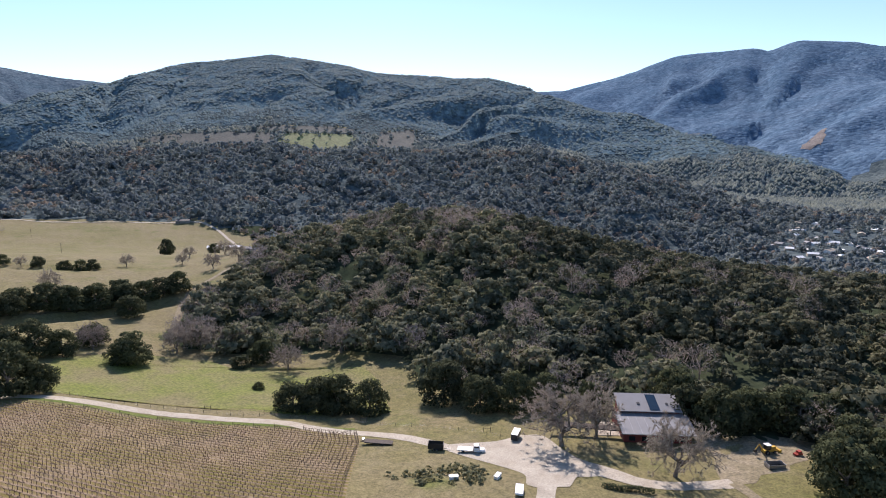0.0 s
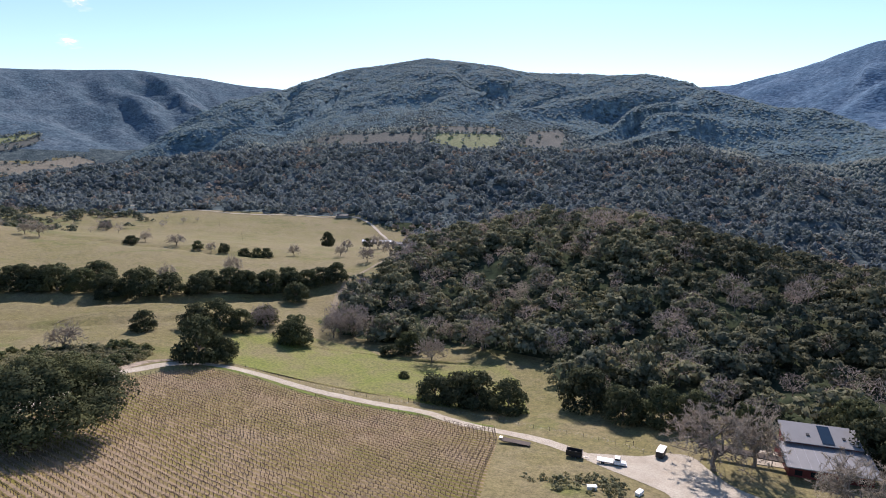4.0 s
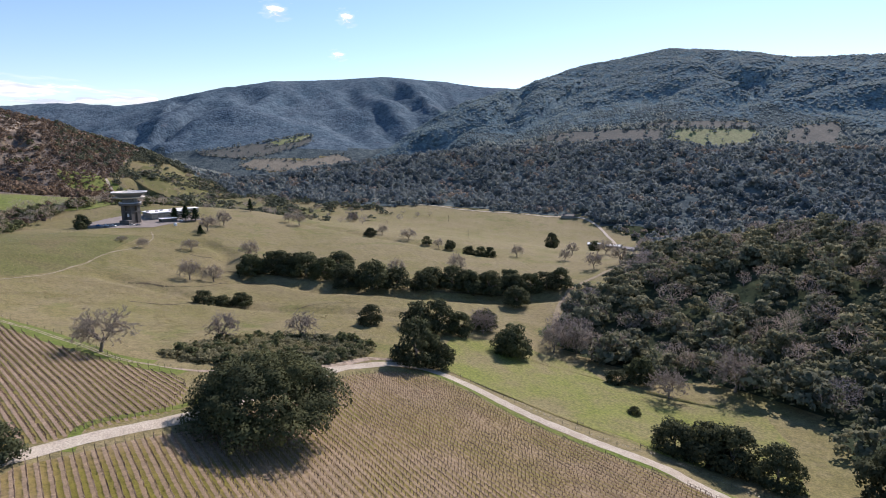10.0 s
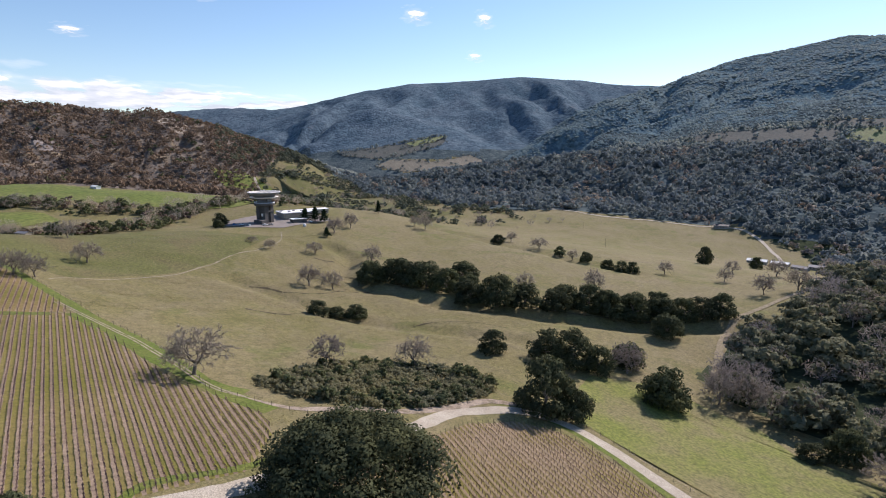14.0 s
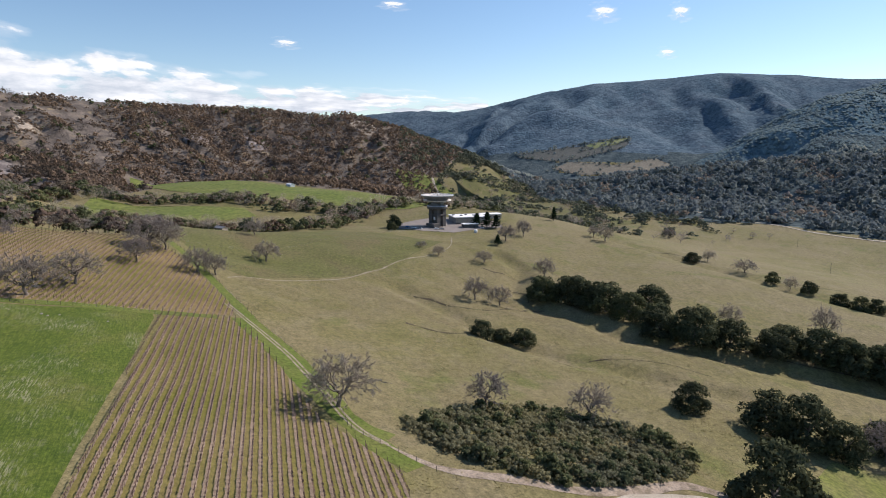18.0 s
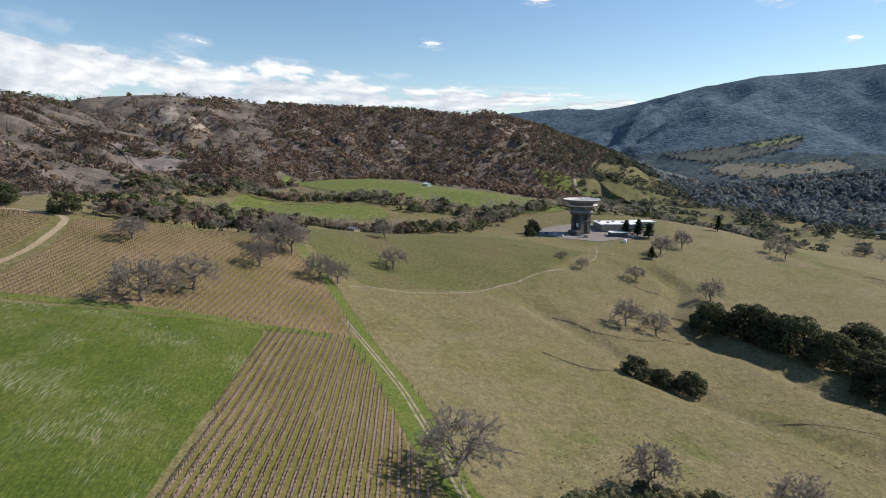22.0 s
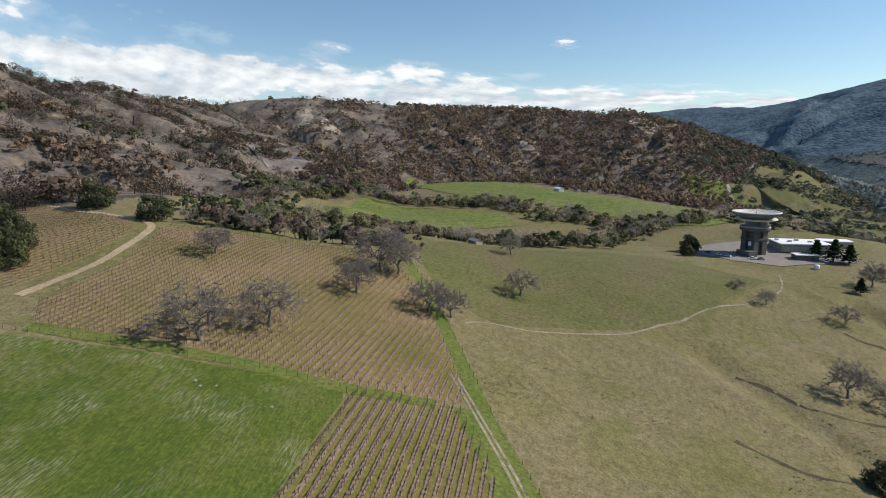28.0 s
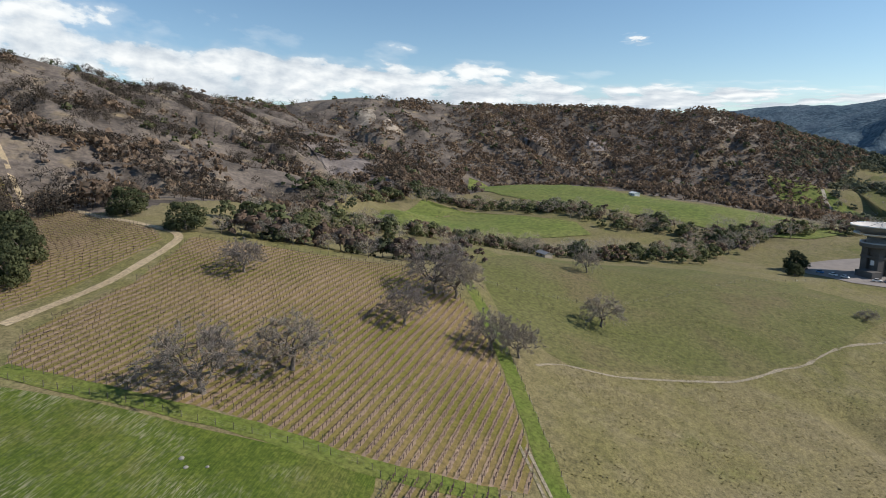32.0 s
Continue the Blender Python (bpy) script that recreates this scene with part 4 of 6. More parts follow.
def bare(seed, h=14.0, r=9.0, twigs=13000):
    """A leafless spreading oak: a short trunk, crooked limbs, boughs that fill a rounded dome and a haze of fine twigs over it."""
    rng = np.random.RandomState(seed)
    fork = np.array([rng.uniform(-0.4, 0.4), rng.uniform(-0.4, 0.4), h * rng.uniform(0.17, 0.25)])
    pieces = [tube(crooked(rng, np.array([0, 0, -0.5]), fork, 0.05), h * np.array([0.046, 0.036, 0.032, 0.03]), 8)]
    nodes = []
    count = rng.randint(6, 9)
    for i in range(count):
        a = i * 6.283 / count + rng.uniform(-0.35, 0.35)
        rho, up = r * rng.uniform(0.25, 0.62), h * rng.uniform(0.45, 0.72)
        limb = crooked(rng, fork, np.array([rho * math.cos(a), rho * math.sin(a), up]), 0.11, 6)
        pieces.append(tube(limb, h * np.linspace(0.02, 0.008, 6), 6))
        nodes.extend(limb[2:])
    nodes = np.array(nodes)
    tips = 92
    lean = rng.uniform(-0.12, 0.12, 2) * r
    ends = []
    for i in range(tips):
        up = ((i + 0.5) / tips) ** 0.85
        a, deep = i * 2.4 + rng.uniform(-0.3, 0.3), rng.uniform(0.78, 1.02)
        wide = math.sqrt(max(0.0, 1 - (up * 1.08 - 0.12) ** 2)) * deep
        lump = 1 + 0.1 * math.sin(3 * a + seed) + 0.06 * math.sin(5 * a + 2 * seed)
        e = np.array([r * wide * math.cos(a) * lump + lean[0], r * wide * math.sin(a) * lump + lean[1], h * (0.24 + 0.74 * up * deep)])
        gap = np.linalg.norm((nodes - e) * [1, 1, 1.2], axis=1)
        s = nodes[np.argsort(gap)[rng.randint(0, 3)]]
        bough = crooked(rng, s, e, 0.1, 5)
        pieces.append(tube(bough, h * np.linspace(0.007, 0.0022, 5), 4))
        for _ in range(4):
            s2 = bough[rng.randint(1, 5)]
            e2 = s2 + rng.randn(3) * [0.08 * r, 0.08 * r, 0.05 * h] + (e - s) * 0.1
            pieces.append(tube(crooked(rng, s2, e2, 0.1, 3), h * np.array([0.003, 0.0022, 0.0012]), 3))
            ends.append((s2, e2))
    co, f = merge(pieces)
    t = np.array(ends)
    k = rng.randint(0, len(t), twigs)
    base = t[k, 0] + (t[k, 1] - t[k, 0]) * rng.uniform(0.2, 1.05, (twigs, 1))
    d = rng.randn(twigs, 3) + (base - [0, 0, h * 0.35]) * 0.1
    d /= np.linalg.norm(d, axis=1)[:, None]
    side = np.cross(d, rng.randn(twigs, 3))
    side /= np.linalg.norm(side, axis=1)[:, None]
    ln = rng.uniform(0.35, 1.05, (twigs, 1)) * h / 14
    return (co, f), soup(np.stack([base + side * 0.034, base - side * 0.034, base + d * ln], 1))


def conifer(seed, h=18.0, r=5.0, count=900):
    rng = np.random.RandomState(seed)
    z = rng.uniform(0.12, 1, count) ** 0.9 * h
    rad = r * (1 - z / h) ** 0.8 * (0.65 + 0.35 * np.sin(z * 2.6)) + 0.3
    a = rng.uniform(0, 6.283, count)
    q = rng.uniform(0.35, 1.05, count)
    blobs = np.column_stack([np.cos(a) * rad * q, np.sin(a) * rad * q, z, np.full(count, 0.35)])
    tri = leaves(rng, blobs, count * 2, 0.5, -1)
    return tube([(0, 0, -0.5), (0, 0, h * 0.5), (0, 0, h * 0.97)], [0.4, 0.28, 0.05], 7), soup(tri)


def part(name, me, parent, label=""):
    ob = new(name, me)
    ob.parent = parent
    return tagged(ob, label)


def tree_kind(name, wood, crown, bark, leaf, crown_name="crown"):
    wood = wood if isinstance(wood, list) else [wood]
    woods = [mesh_of(name + "_wood", c, f, [bark], True) for c, f in wood]
    return woods, mesh_of(name + "_" + crown_name, crown[0], crown[1], [leaf]), crown_name


def plant(name, kind, x, y, h, r, base, label, category, group, turn_by):
    top = new(name)
    top.location = (x, y, float(ground(x, y)) - 0.15)
    top.rotation_euler = (0, 0, turn_by)
    top.scale = (r / base[1], r / base[1], h / base[0])
    for k, wood in enumerate(kind[0]):
        part("limb" if k else "trunk", wood, top)
    part(kind[2], kind[1], top)
    return tagged(top, label, category, group)


OAKS = [tree_kind("evergreen_oak", *evergreen(s, 5200, 0.42, 14.0, 9.0, 26, 0.0), M_BARK, M_OAKLEAF) for s in (11, 12, 13, 14)]
BARES = [tree_kind("bare_oak", *bare(s), M_BARK, M_TWIG) for s in (21, 22, 23, 24, 25)]
CONIFERS = [tree_kind("conifer", *conifer(s), M_BARK, M_PINE) for s in (31, 32)]
GREAT_OAK = tree_kind("great_oak", *evergreen(17, 50000, 0.36, 24.0, 21.0, 112, 0.24), M_BARK, M_OAKLEAF)

# places in plan, height and half width of the trees that stand apart
BARE_PASTURE = [(-230, 109, 17, 11), (-232, 158, 12.8, 7.1), (-222, 192, 12.5, 8.1), (-371, 223, 14, 8.7), (-366, 237, 13, 7.9), (-413, 299, 14.5, 8.4), (-420, 111, 12.5, 8.8), (-456, 236, 8.2, 5.1), (-442, 266, 10, 7.4), (-504, 319, 15, 9.6), (-520, 346, 16, 7.7), (-522, 426, 12, 6.1), (-505, 426, 14, 8.9), (-433, 479, 11, 6.8), (-386, 466, 11, 9.4), (-344, 461, 10, 5.4), (-278, 497, 12, 7.1), (-234, 508, 11, 6.3), (-640, 640, 14, 10), (-271, 388, 18, 7.9), (-77, 275, 14, 9), (-484, 111, 12, 7.1)]
BARE_VINEYARD = [(-369, 74, 10.5, 6.8), (-370, 82, 9.4, 5.5), (-366, 49, 10.5, 6.3), (-397, 53, 14.4, 10.4), (-398, 60, 12, 8), (-328, 31, 11.5, 8.2), (-311, 19, 13.2, 8.9), (-372, -3, 9, 6.4)]
BARE_WOODSIDE = [(-296, 345, 13, 7.7), (-180, 500, 17, 9.8), (-195, 480, 15, 7.9), (-124, 303, 16, 9.7), (-54, 296, 20, 11), (-144, 299, 16, 7.8), (-135, 308, 17, 9), (-115, 312, 16, 7.6), (-146, 312, 17, 10), (-181, 285, 15, 8.2), (-476, 230, 5, 5), (-250, 560, 12, 7), (-215, 560, 15, 10)]
BARE_YARD = [(39, 174, 20.5, 13.5), (52, 180, 19, 9), (68, 153, 19.5, 11)]
OAK_CREEK = [(-372, 271, 14, 10), (-361, 285, 17, 12), (-348, 288, 15, 11), (-337, 292, 17, 12), (-322, 296, 14, 10), (-332, 322, 14, 10), (-295, 292, 13, 9), (-282, 303, 19, 12), (-273, 318, 14, 10), (-305, 300, 14, 9), (-264, 345, 14, 10), (-250, 352, 15, 10), (-238, 355, 15, 10), (-227, 366, 15, 10), (-217, 380, 14, 10), (-380, 277, 11, 8), (-260, 332, 13, 9), (-208, 392, 13, 9), (-200, 402, 13, 9), (-194, 412, 14, 9), (-243, 362, 13, 9), (-233, 374, 13, 9), (-222, 386, 14, 9), (-200, 358, 13, 9), (-186, 294, 11, 8)]
OAK_PASTURE = [(-315, 199, 9.5, 7), (-311, 208, 7, 5.5), (-304, 216, 8.5, 7), (-222, 238, 11, 7.5), (-168, 210, 21, 12), (-161, 217, 13, 8), (-204, 257, 15, 10.5), (-194, 262, 18, 11), (-186, 270, 13, 8), (-154, 271, 17, 11), (-434, 461, 9, 8), (-359, 462, 8.5, 5.5), (-333, 465, 9.7, 5.8), (-312, 466, 10, 6.5), (-301, 470, 11, 7), (-296, 478, 10, 6), (-312, 640, 19, 8), (-322, 668, 20, 7), (-300, 745, 15, 8), (-680, 540, 10, 6)]
OAK_ROADSIDE = [(-61, 222, 12.5, 9), (-50, 222, 15, 10), (-42, 220, 16, 10), (-29, 217, 14, 8.5), (1, 226, 19, 12), (-83, 246, 3.6, 3), (-102, 278, 7, 5.5), (-94, 288, 14, 8), (-157, 276, 12, 9), (-154, 56, 8.8, 6.6), (108, 140, 17, 10)]
OAK_YARD = [(15, 212, 15, 9), (28, 210, 15, 9), (40, 211, 14, 9), (56, 207, 12, 7), (86, 191, 16, 9), (96, 184, 17, 10), (107, 188, 15, 9), (118, 184, 16, 10), (131, 178, 15, 10), (118, 152, 15, 10), (123, 160, 14, 9), (126, 147, 15, 10), (88, 204, 18, 10)]
OAK_HILL = [(-338, -52, 12, 6), (-352, -62, 13, 8), (-368, -81, 14, 8.8), (-412, -72, 12, 8), (-400, -40, 11, 8), (-584, 245, 13, 7.7), (-560, 235, 8, 5)]
PINES = [(-556, 328, 15, 8), (-562, 320, 13, 7.5), (-551, 335, 13, 7.5), (-597, 431, 15, 5.5), (-491, 304, 9, 5)]
rng = np.random.RandomState(5)
for name, kinds, base, places, label, category, group in [
        ("bare_oak", BARES, (14, 9), BARE_PASTURE, "leafless grey oak standing in the dry pasture", "tree", "bare oaks of the pasture"),
        ("bare_oak", BARES, (14, 9), BARE_VINEYARD, "leafless grey oak among the vineyard rows", "tree", "bare oaks in the vineyard"),
        ("bare_oak", BARES, (14, 9), BARE_WOODSIDE, "leafless grey-brown tree at the edge of the woods", "tree", "bare trees by the woods"),
        ("bare_oak", BARES, (14, 9), BARE_YARD, "large leafless oak beside the gravel yard", "tree", "bare oaks of the yard"),
        ("evergreen_oak", OAKS, (14, 9), OAK_CREEK, "dark evergreen oak in the creek thicket", "tree", "creek oaks"),
        ("evergreen_oak", OAKS, (14, 9), OAK_PASTURE, "dark rounded evergreen oak on open grass", "tree", "pasture oaks"),
        ("evergreen_oak", OAKS, (14, 9), OAK_ROADSIDE, "dark dense evergreen oak near the gravel road", "tree", "roadside oaks"),
        ("evergreen_oak", OAKS, (14, 9), OAK_YARD, "dark dense evergreen oak standing behind the red house", "tree", "yard oaks"),
        ("evergreen_oak", OAKS, (14, 9), OAK_HILL, "dark green unburnt oak by the hill road", "tree", "hill oaks"),
        ("conifer", CONIFERS, (18, 5), PINES, "dark conical conifer on the pasture slope", "tree", "conifers")]:
    for x, y, h, r in places:
        if places is BARE_VINEYARD:
            h, r = h * 1.22, r * 1.25
        if places is OAK_CREEK:
            h, r = h * 1.12, r * 1.18
        plant(name, kinds[rng.randint(len(kinds))], x, y, h, r, base, label, category, group, rng.uniform(0, 6.28))
plant("great_oak", GREAT_OAK, -142, 113, 21.5, 24, (24, 22), "huge dark evergreen oak with a wide crown in the vineyard", "tree", "", 0.4)


# ---- woods: too many trees to count, joined by stretch ----
def scatter(rng, count, box, keep, weight=None):
    out = np.zeros((0, 2))
    while len(out) < count:
        p = np.column_stack([rng.uniform(box[0], box[2], count * 2), rng.uniform(box[1], box[3], count * 2)])
        ok = keep(p[:, 0], p[:, 1])
        if weight is not None:
            ok &= rng.uniform(0, 1, len(p)) < weight(p[:, 0], p[:, 1])
        out = np.concatenate([out, p[ok]])
        if ok.sum() == 0:
            break
    return out[:count]


def wood_of(name, places, tris, sizes, material, label, sink=0.3, swell=None, lift=0.25, squat=1.0):
    """Many trees, each a turned and sized copy of one of a few tuft shapes, joined."""
    rng = np.random.RandomState(len(places))
    z = ground(places[:, 0], places[:, 1])
    out = []
    for kind, shape in enumerate(tris):
        pick = np.arange(kind, len(places), len(tris))
        a = rng.uniform(0, 6.283, len(pick))
        h = rng.uniform(*sizes, len(pick)) * rng.choice([0.8, 1.0, 1.0, 1.2], len(pick))
        w = h * rng.uniform(0.85, 1.25, len(pick))
        if swell is not None:
            w = w * swell[pick]
        c, s = np.cos(a)[:, None, None], np.sin(a)[:, None, None]
        t = shape[None]
        x = (t[..., 0] * c - t[..., 1] * s) * w[:, None, None] + places[pick, 0][:, None, None]
        y = (t[..., 0] * s + t[..., 1] * c) * w[:, None, None] + places[pick, 1][:, None, None]
        q = t[..., 2] * squat * h[:, None, None] + (z[pick] - sink)[:, None, None]
        cols = [x, y, q]
        if t.shape[-1] == 6:
            cols += [t[..., 3] * c - t[..., 4] * s, t[..., 3] * s + t[..., 4] * c, np.broadcast_to(t[..., 5] + lift, x.shape)]
            size = np.sqrt(cols[3] ** 2 + cols[4] ** 2 + cols[5] ** 2) + 1e-6
            cols[3:] = [v / size for v in cols[3:]]
        out.append(np.stack(cols, -1).reshape(-1, 3, len(cols)))
    co, f = soup(np.concatenate(out))
    return tagged(new(name, mesh_of(name, co, f, [material])), label, "trees", kind="stuff")


def tuft(seed, masses, count, size, r=0.6, low=0.1, loose=0.5):
    rng = np.random.RandomState(seed)
    return leaves(rng, dome(rng, masses, 1.0, r, low), count, size, -0.3, loose)


def knob(seed):
    """The simplest far crown: five sides rising to an off-centre top, with soft normals."""
    rng = np.random.RandomState(seed)
    a = np.arange(5) * 1.2566 + rng.uniform(-0.25, 0.25, 5)
    rim = np.column_stack([np.cos(a), np.sin(a), np.full(5, -0.1)]) * rng.uniform(0.7, 1.1, (5, 1))
    co = np.concatenate([rim, [[rng.uniform(-0.2, 0.2), rng.uniform(-0.2, 0.2), 0.9]]])
    f = np.array([(i, (i + 1) % 5, 5) for i in range(5)])
    n = co[f] * [1, 1, 0.9] + [0, 0, 0.15]
    return np.concatenate([co[f] * [0.78, 0.78, 1.0], n / np.linalg.norm(n, axis=-1)[..., None]], -1)


def twiggy(seed, count, wide=0.008):
    """A leafless tree of height 1: forked slivers for limbs, a rounded haze of short twigs."""
    rng = np.random.RandomState(seed)
    p = rng.randn(count, 3)
    p /= np.linalg.norm(p, axis=1)[:, None]
    p *= rng.uniform(0.45, 1.0, (count, 1)) ** 0.6
    p = p * [0.52, 0.52, 0.36] + [0, 0, 0.62]
    d = (p - [0, 0, 0.35]) * 0.9 + 0.45 * rng.randn(count, 3)
    d /= np.linalg.norm(d, axis=1)[:, None]
    side = np.cross(d, rng.randn(count, 3))
    side /= np.linalg.norm(side, axis=1)[:, None]
    ln = rng.uniform(0.04, 0.1, (count, 1))
    tw = np.stack([p - d * ln + side * wide, p - d * ln - side * wide, p + d * ln], 1)
    limb = []
    for i in range(14):
        e = p[rng.randint(count)]
        s = np.array([0.0, 0.0, rng.uniform(0.2, 0.4)])
        o = np.array([math.cos(i), math.sin(i), 0]) * 0.014
        limb.append((s + o, s - o, e))
    for q in (0, 2.1, 4.2):
        limb.append(((0.03 * math.cos(q), 0.03 * math.sin(q), -0.03), (0.03 * math.cos(q + 2.1), 0.03 * math.sin(q + 2.1), -0.03), (0, 0, 0.5)))
    return np.concatenate([tw, np.array(limb)])


rng = np.random.RandomState(8)
in_woods = lambda x, y: inside(x, y, WOODS) & (~inside(x, y, TOWN) | (np.sin(x * 12.9) > 0.55)) & (away(x, y, [(-160, 330), (-178, 380), (-186, 420), (-180, 470), (-176, 520), (-200, 600), (-240, 700)]) > 7) & ~((np.abs(x - 68) < 17) & (np.abs(y - 186) < 22))
near_tufts = [tuft(s, 12, 240, 0.094, 0.62, 0.0, 0.32) for s in (41, 42, 43, 44)]
mid_tufts = [tuft(s, 5, 38, 0.2, 0.62, 0.0, 0.3) for s in (45, 46, 47, 48)]
dist = lambda x, y: np.hypot(x + 60, y - 40)
p = scatter(rng, 2200, (-260, 60, 560, 640), lambda x, y: in_woods(x, y) & (dist(x, y) < 640))
knoll_tufts = [tuft(s, 15, 380, 0.072, 0.6, 0.0, 0.45) for s in (41, 42, 43, 44)]
# paler leaf colour on one side of the knoll, darker on the other
paler_side = p[:, 0] + 0.12 * (p[:, 1] - 250) + 60 * waves(p[:, 0], p[:, 1], 94, 120, 3) < 75
wood_of("oak_woods", p[paler_side], knoll_tufts, (8, 16), M_PALERLEAF, "grey-green evergreen oak woods on the knoll")
wood_of("dark_oak_woods", p[~paler_side], knoll_tufts, (8, 16), M_WOODLEAF, "dense dark evergreen oak woods on the knoll")
p = scatter(rng, 330, (-260, 60, 460, 640), lambda x, y: in_woods(x, y) & (dist(x, y) < 600), lambda x, y: np.where(x < 70, 1.0, 0.35))
wood_of("bare_woods", p, [twiggy(s, 300) for s in (1, 2, 3)], (10, 16), M_TWIG, "grey leafless trees scattered through the dark woods")
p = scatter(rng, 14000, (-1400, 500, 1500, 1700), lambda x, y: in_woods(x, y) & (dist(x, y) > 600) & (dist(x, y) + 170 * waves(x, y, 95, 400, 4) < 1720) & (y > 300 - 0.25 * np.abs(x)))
leafless = waves(p[:, 0], p[:, 1], 93, 210, 4) + 0.25 * np.random.RandomState(7).randn(len(p)) > 0.42
# M_FARLEAF carries the haze tint of these crowns in its colour
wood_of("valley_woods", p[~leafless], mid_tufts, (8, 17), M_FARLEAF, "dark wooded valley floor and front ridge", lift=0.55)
wood_of("valley_bare_woods", p[leafless], mid_tufts, (7, 12), M_GREYWOOD, "grey-brown leafless stands among the valley woods", lift=0.55)
fields = lambda x, y: ~np.any([inside(x, y, f) for f in TERRACES], axis=0)
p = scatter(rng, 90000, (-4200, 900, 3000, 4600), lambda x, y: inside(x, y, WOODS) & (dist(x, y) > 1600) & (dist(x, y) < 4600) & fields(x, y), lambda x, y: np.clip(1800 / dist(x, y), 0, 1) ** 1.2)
# nearer crowns greyer green, farther ones bluer: painted distance haze
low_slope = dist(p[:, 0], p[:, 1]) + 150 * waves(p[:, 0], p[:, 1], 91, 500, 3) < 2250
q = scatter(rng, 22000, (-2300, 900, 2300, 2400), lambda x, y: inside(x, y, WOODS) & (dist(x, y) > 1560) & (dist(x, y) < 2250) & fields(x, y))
wood_of("slope_woods", np.concatenate([p[low_slope], q]), [knob(s) for s in (51, 52, 53, 54)], (6, 11), M_SLOPELEAF, "grey-green trees with a haze tint covering the lower mountain slopes", lift=0.5, squat=0.95)
q = np.concatenate([along(f + f[:1], 16.0) for f in TERRACES])
q = np.concatenate([q + np.random.RandomState(6).randn(len(q), 2) * 9, scatter(np.random.RandomState(5), 60, (-2450, 1470, -110, 2440), lambda x, y: ~fields(x, y))])
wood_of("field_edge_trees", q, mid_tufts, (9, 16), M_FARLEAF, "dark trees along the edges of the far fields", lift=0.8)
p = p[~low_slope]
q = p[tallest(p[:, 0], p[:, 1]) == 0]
wood_of("mountain_woods", q, [knob(s) for s in (55, 56, 57, 58)], (5, 9), M_MOUNTLEAF, "brush and trees tinted blue for haze on the middle mountain", swell=np.clip(dist(q[:, 0], q[:, 1]) / 2000, 1, 1.5), lift=1.2, squat=0.75)
in_burn = lambda x, y: inside(x, y, BURNT) & ~inside(x, y, [(-1180, -30), (-1130, 70), (-960, 130), (-820, 240), (-745, 330), (-660, 330), (-720, 190), (-850, 40), (-960, -10)])
p = scatter(rng, 12000, (-2000, -900, -420, 900), lambda x, y: in_burn(x, y) & (waves(x, y, 77, 300, 3) + 0.0022 * (y + 60) > -0.5), lambda x, y: np.where(y > -60, 1.0, np.clip(0.42 + 1.6 * waves(x, y, 79, 150, 3), 0.04, 0.8)))
wood_of("scorched_woods", p, [tuft(s, 6, 36, 0.17, 0.62, 0.0, 0.35) for s in (61, 62, 63)], (5, 11), M_SCORCHED, "brown scorched trees on the burnt hillside", lift=0.4)
p = scatter(rng, 2800, (-1900, -900, -400, 800), in_burn, lambda x, y: np.where(y > -40, 0.22, np.clip(0.3 + 2.0 * waves(x, y, 80, 220, 3), 0.03, 1)))
wood_of("charred_woods", p, [twiggy(s, 34, 0.022) for s in (4, 5, 6)], (6, 12), M_CHARRED, "black charred leafless trees on the burnt hillside")
p = scatter(rng, 2600, (-1150, -600, -400, 60), in_burn, lambda x, y: np.clip(0.25 + 2.2 * waves(x, y, 79, 150, 3), 0.02, 1))
wood_of("charred_slope_woods", p, [twiggy(s, 100, 0.024) for s in (34, 35, 36)], (5.5, 11.5), M_CHARRED, "black charred leafless oaks on the near burnt slope")
p = scatter(rng, 600, (-1800, -800, -480, 800), lambda x, y: in_burn(x, y) & (waves(x, y, 78, 260, 3) > 0.1))
wood_of("spared_trees", p, mid_tufts, (6, 11), M_THICKET, "dark green trees spared by the fire")
CREST_TREES = [(-400, -22), (-414, 2), (-428, 24), (-442, 46), (-458, 58)]
CREEK = [(-430, -20), (-470, -30), (-520, 0), (-552, 50), (-572, 110), (-600, 170), (-640, 215), (-680, 250), (-700, 330), (-660, 370)]
UPPER_CREEK = [(-620, -80), (-760, -50), (-770, 40), (-735, 110), (-700, 160), (-680, 210)]
def band(count, wide):
    q = []
    for line in (CREEK, UPPER_CREEK):
        c = along(line, 4.0)
        k = rng.randint(0, len(c), count)
        q.append(c[k] + rng.randn(count, 2) * wide)
    return np.concatenate(q)
q = band(190, 9)
wood_of("creek_thicket", q[away(q[:, 0], q[:, 1], [(-424, 60), (-395, 70)]) > 22], near_tufts, (5.5, 10.5), M_THICKET, "dark green thicket along the creek below the meadow")
wood_of("creek_bare_thicket", band(170, 12), [twiggy(s, 240) for s in (7, 8, 9)], (7, 12), M_TWIG, "grey leafless creek trees below the meadow")
c = along(CREST_TREES, 3.0) + [-9, -3]
edge = lambda n: c[rng.randint(0, len(c), n)] + rng.randn(n, 2) * 4.5
wood_of("vineyard_edge_thicket", edge(16), near_tufts, (5, 9), M_THICKET, "dark green thicket behind the upper vineyard", 0.2)
wood_of("vineyard_edge_bare_trees", edge(24), [twiggy(s, 420) for s in (17, 18)], (6, 10), M_TWIG, "grey leafless trees behind the upper vineyard", 0.2)
wood_of("vineyard_edge_scorched_trees", edge(26), [tuft(s, 7, 200, 0.09) for s in (66, 67)], (6, 10), M_SCORCHED, "brown scorched trees behind the upper vineyard", 0.2)
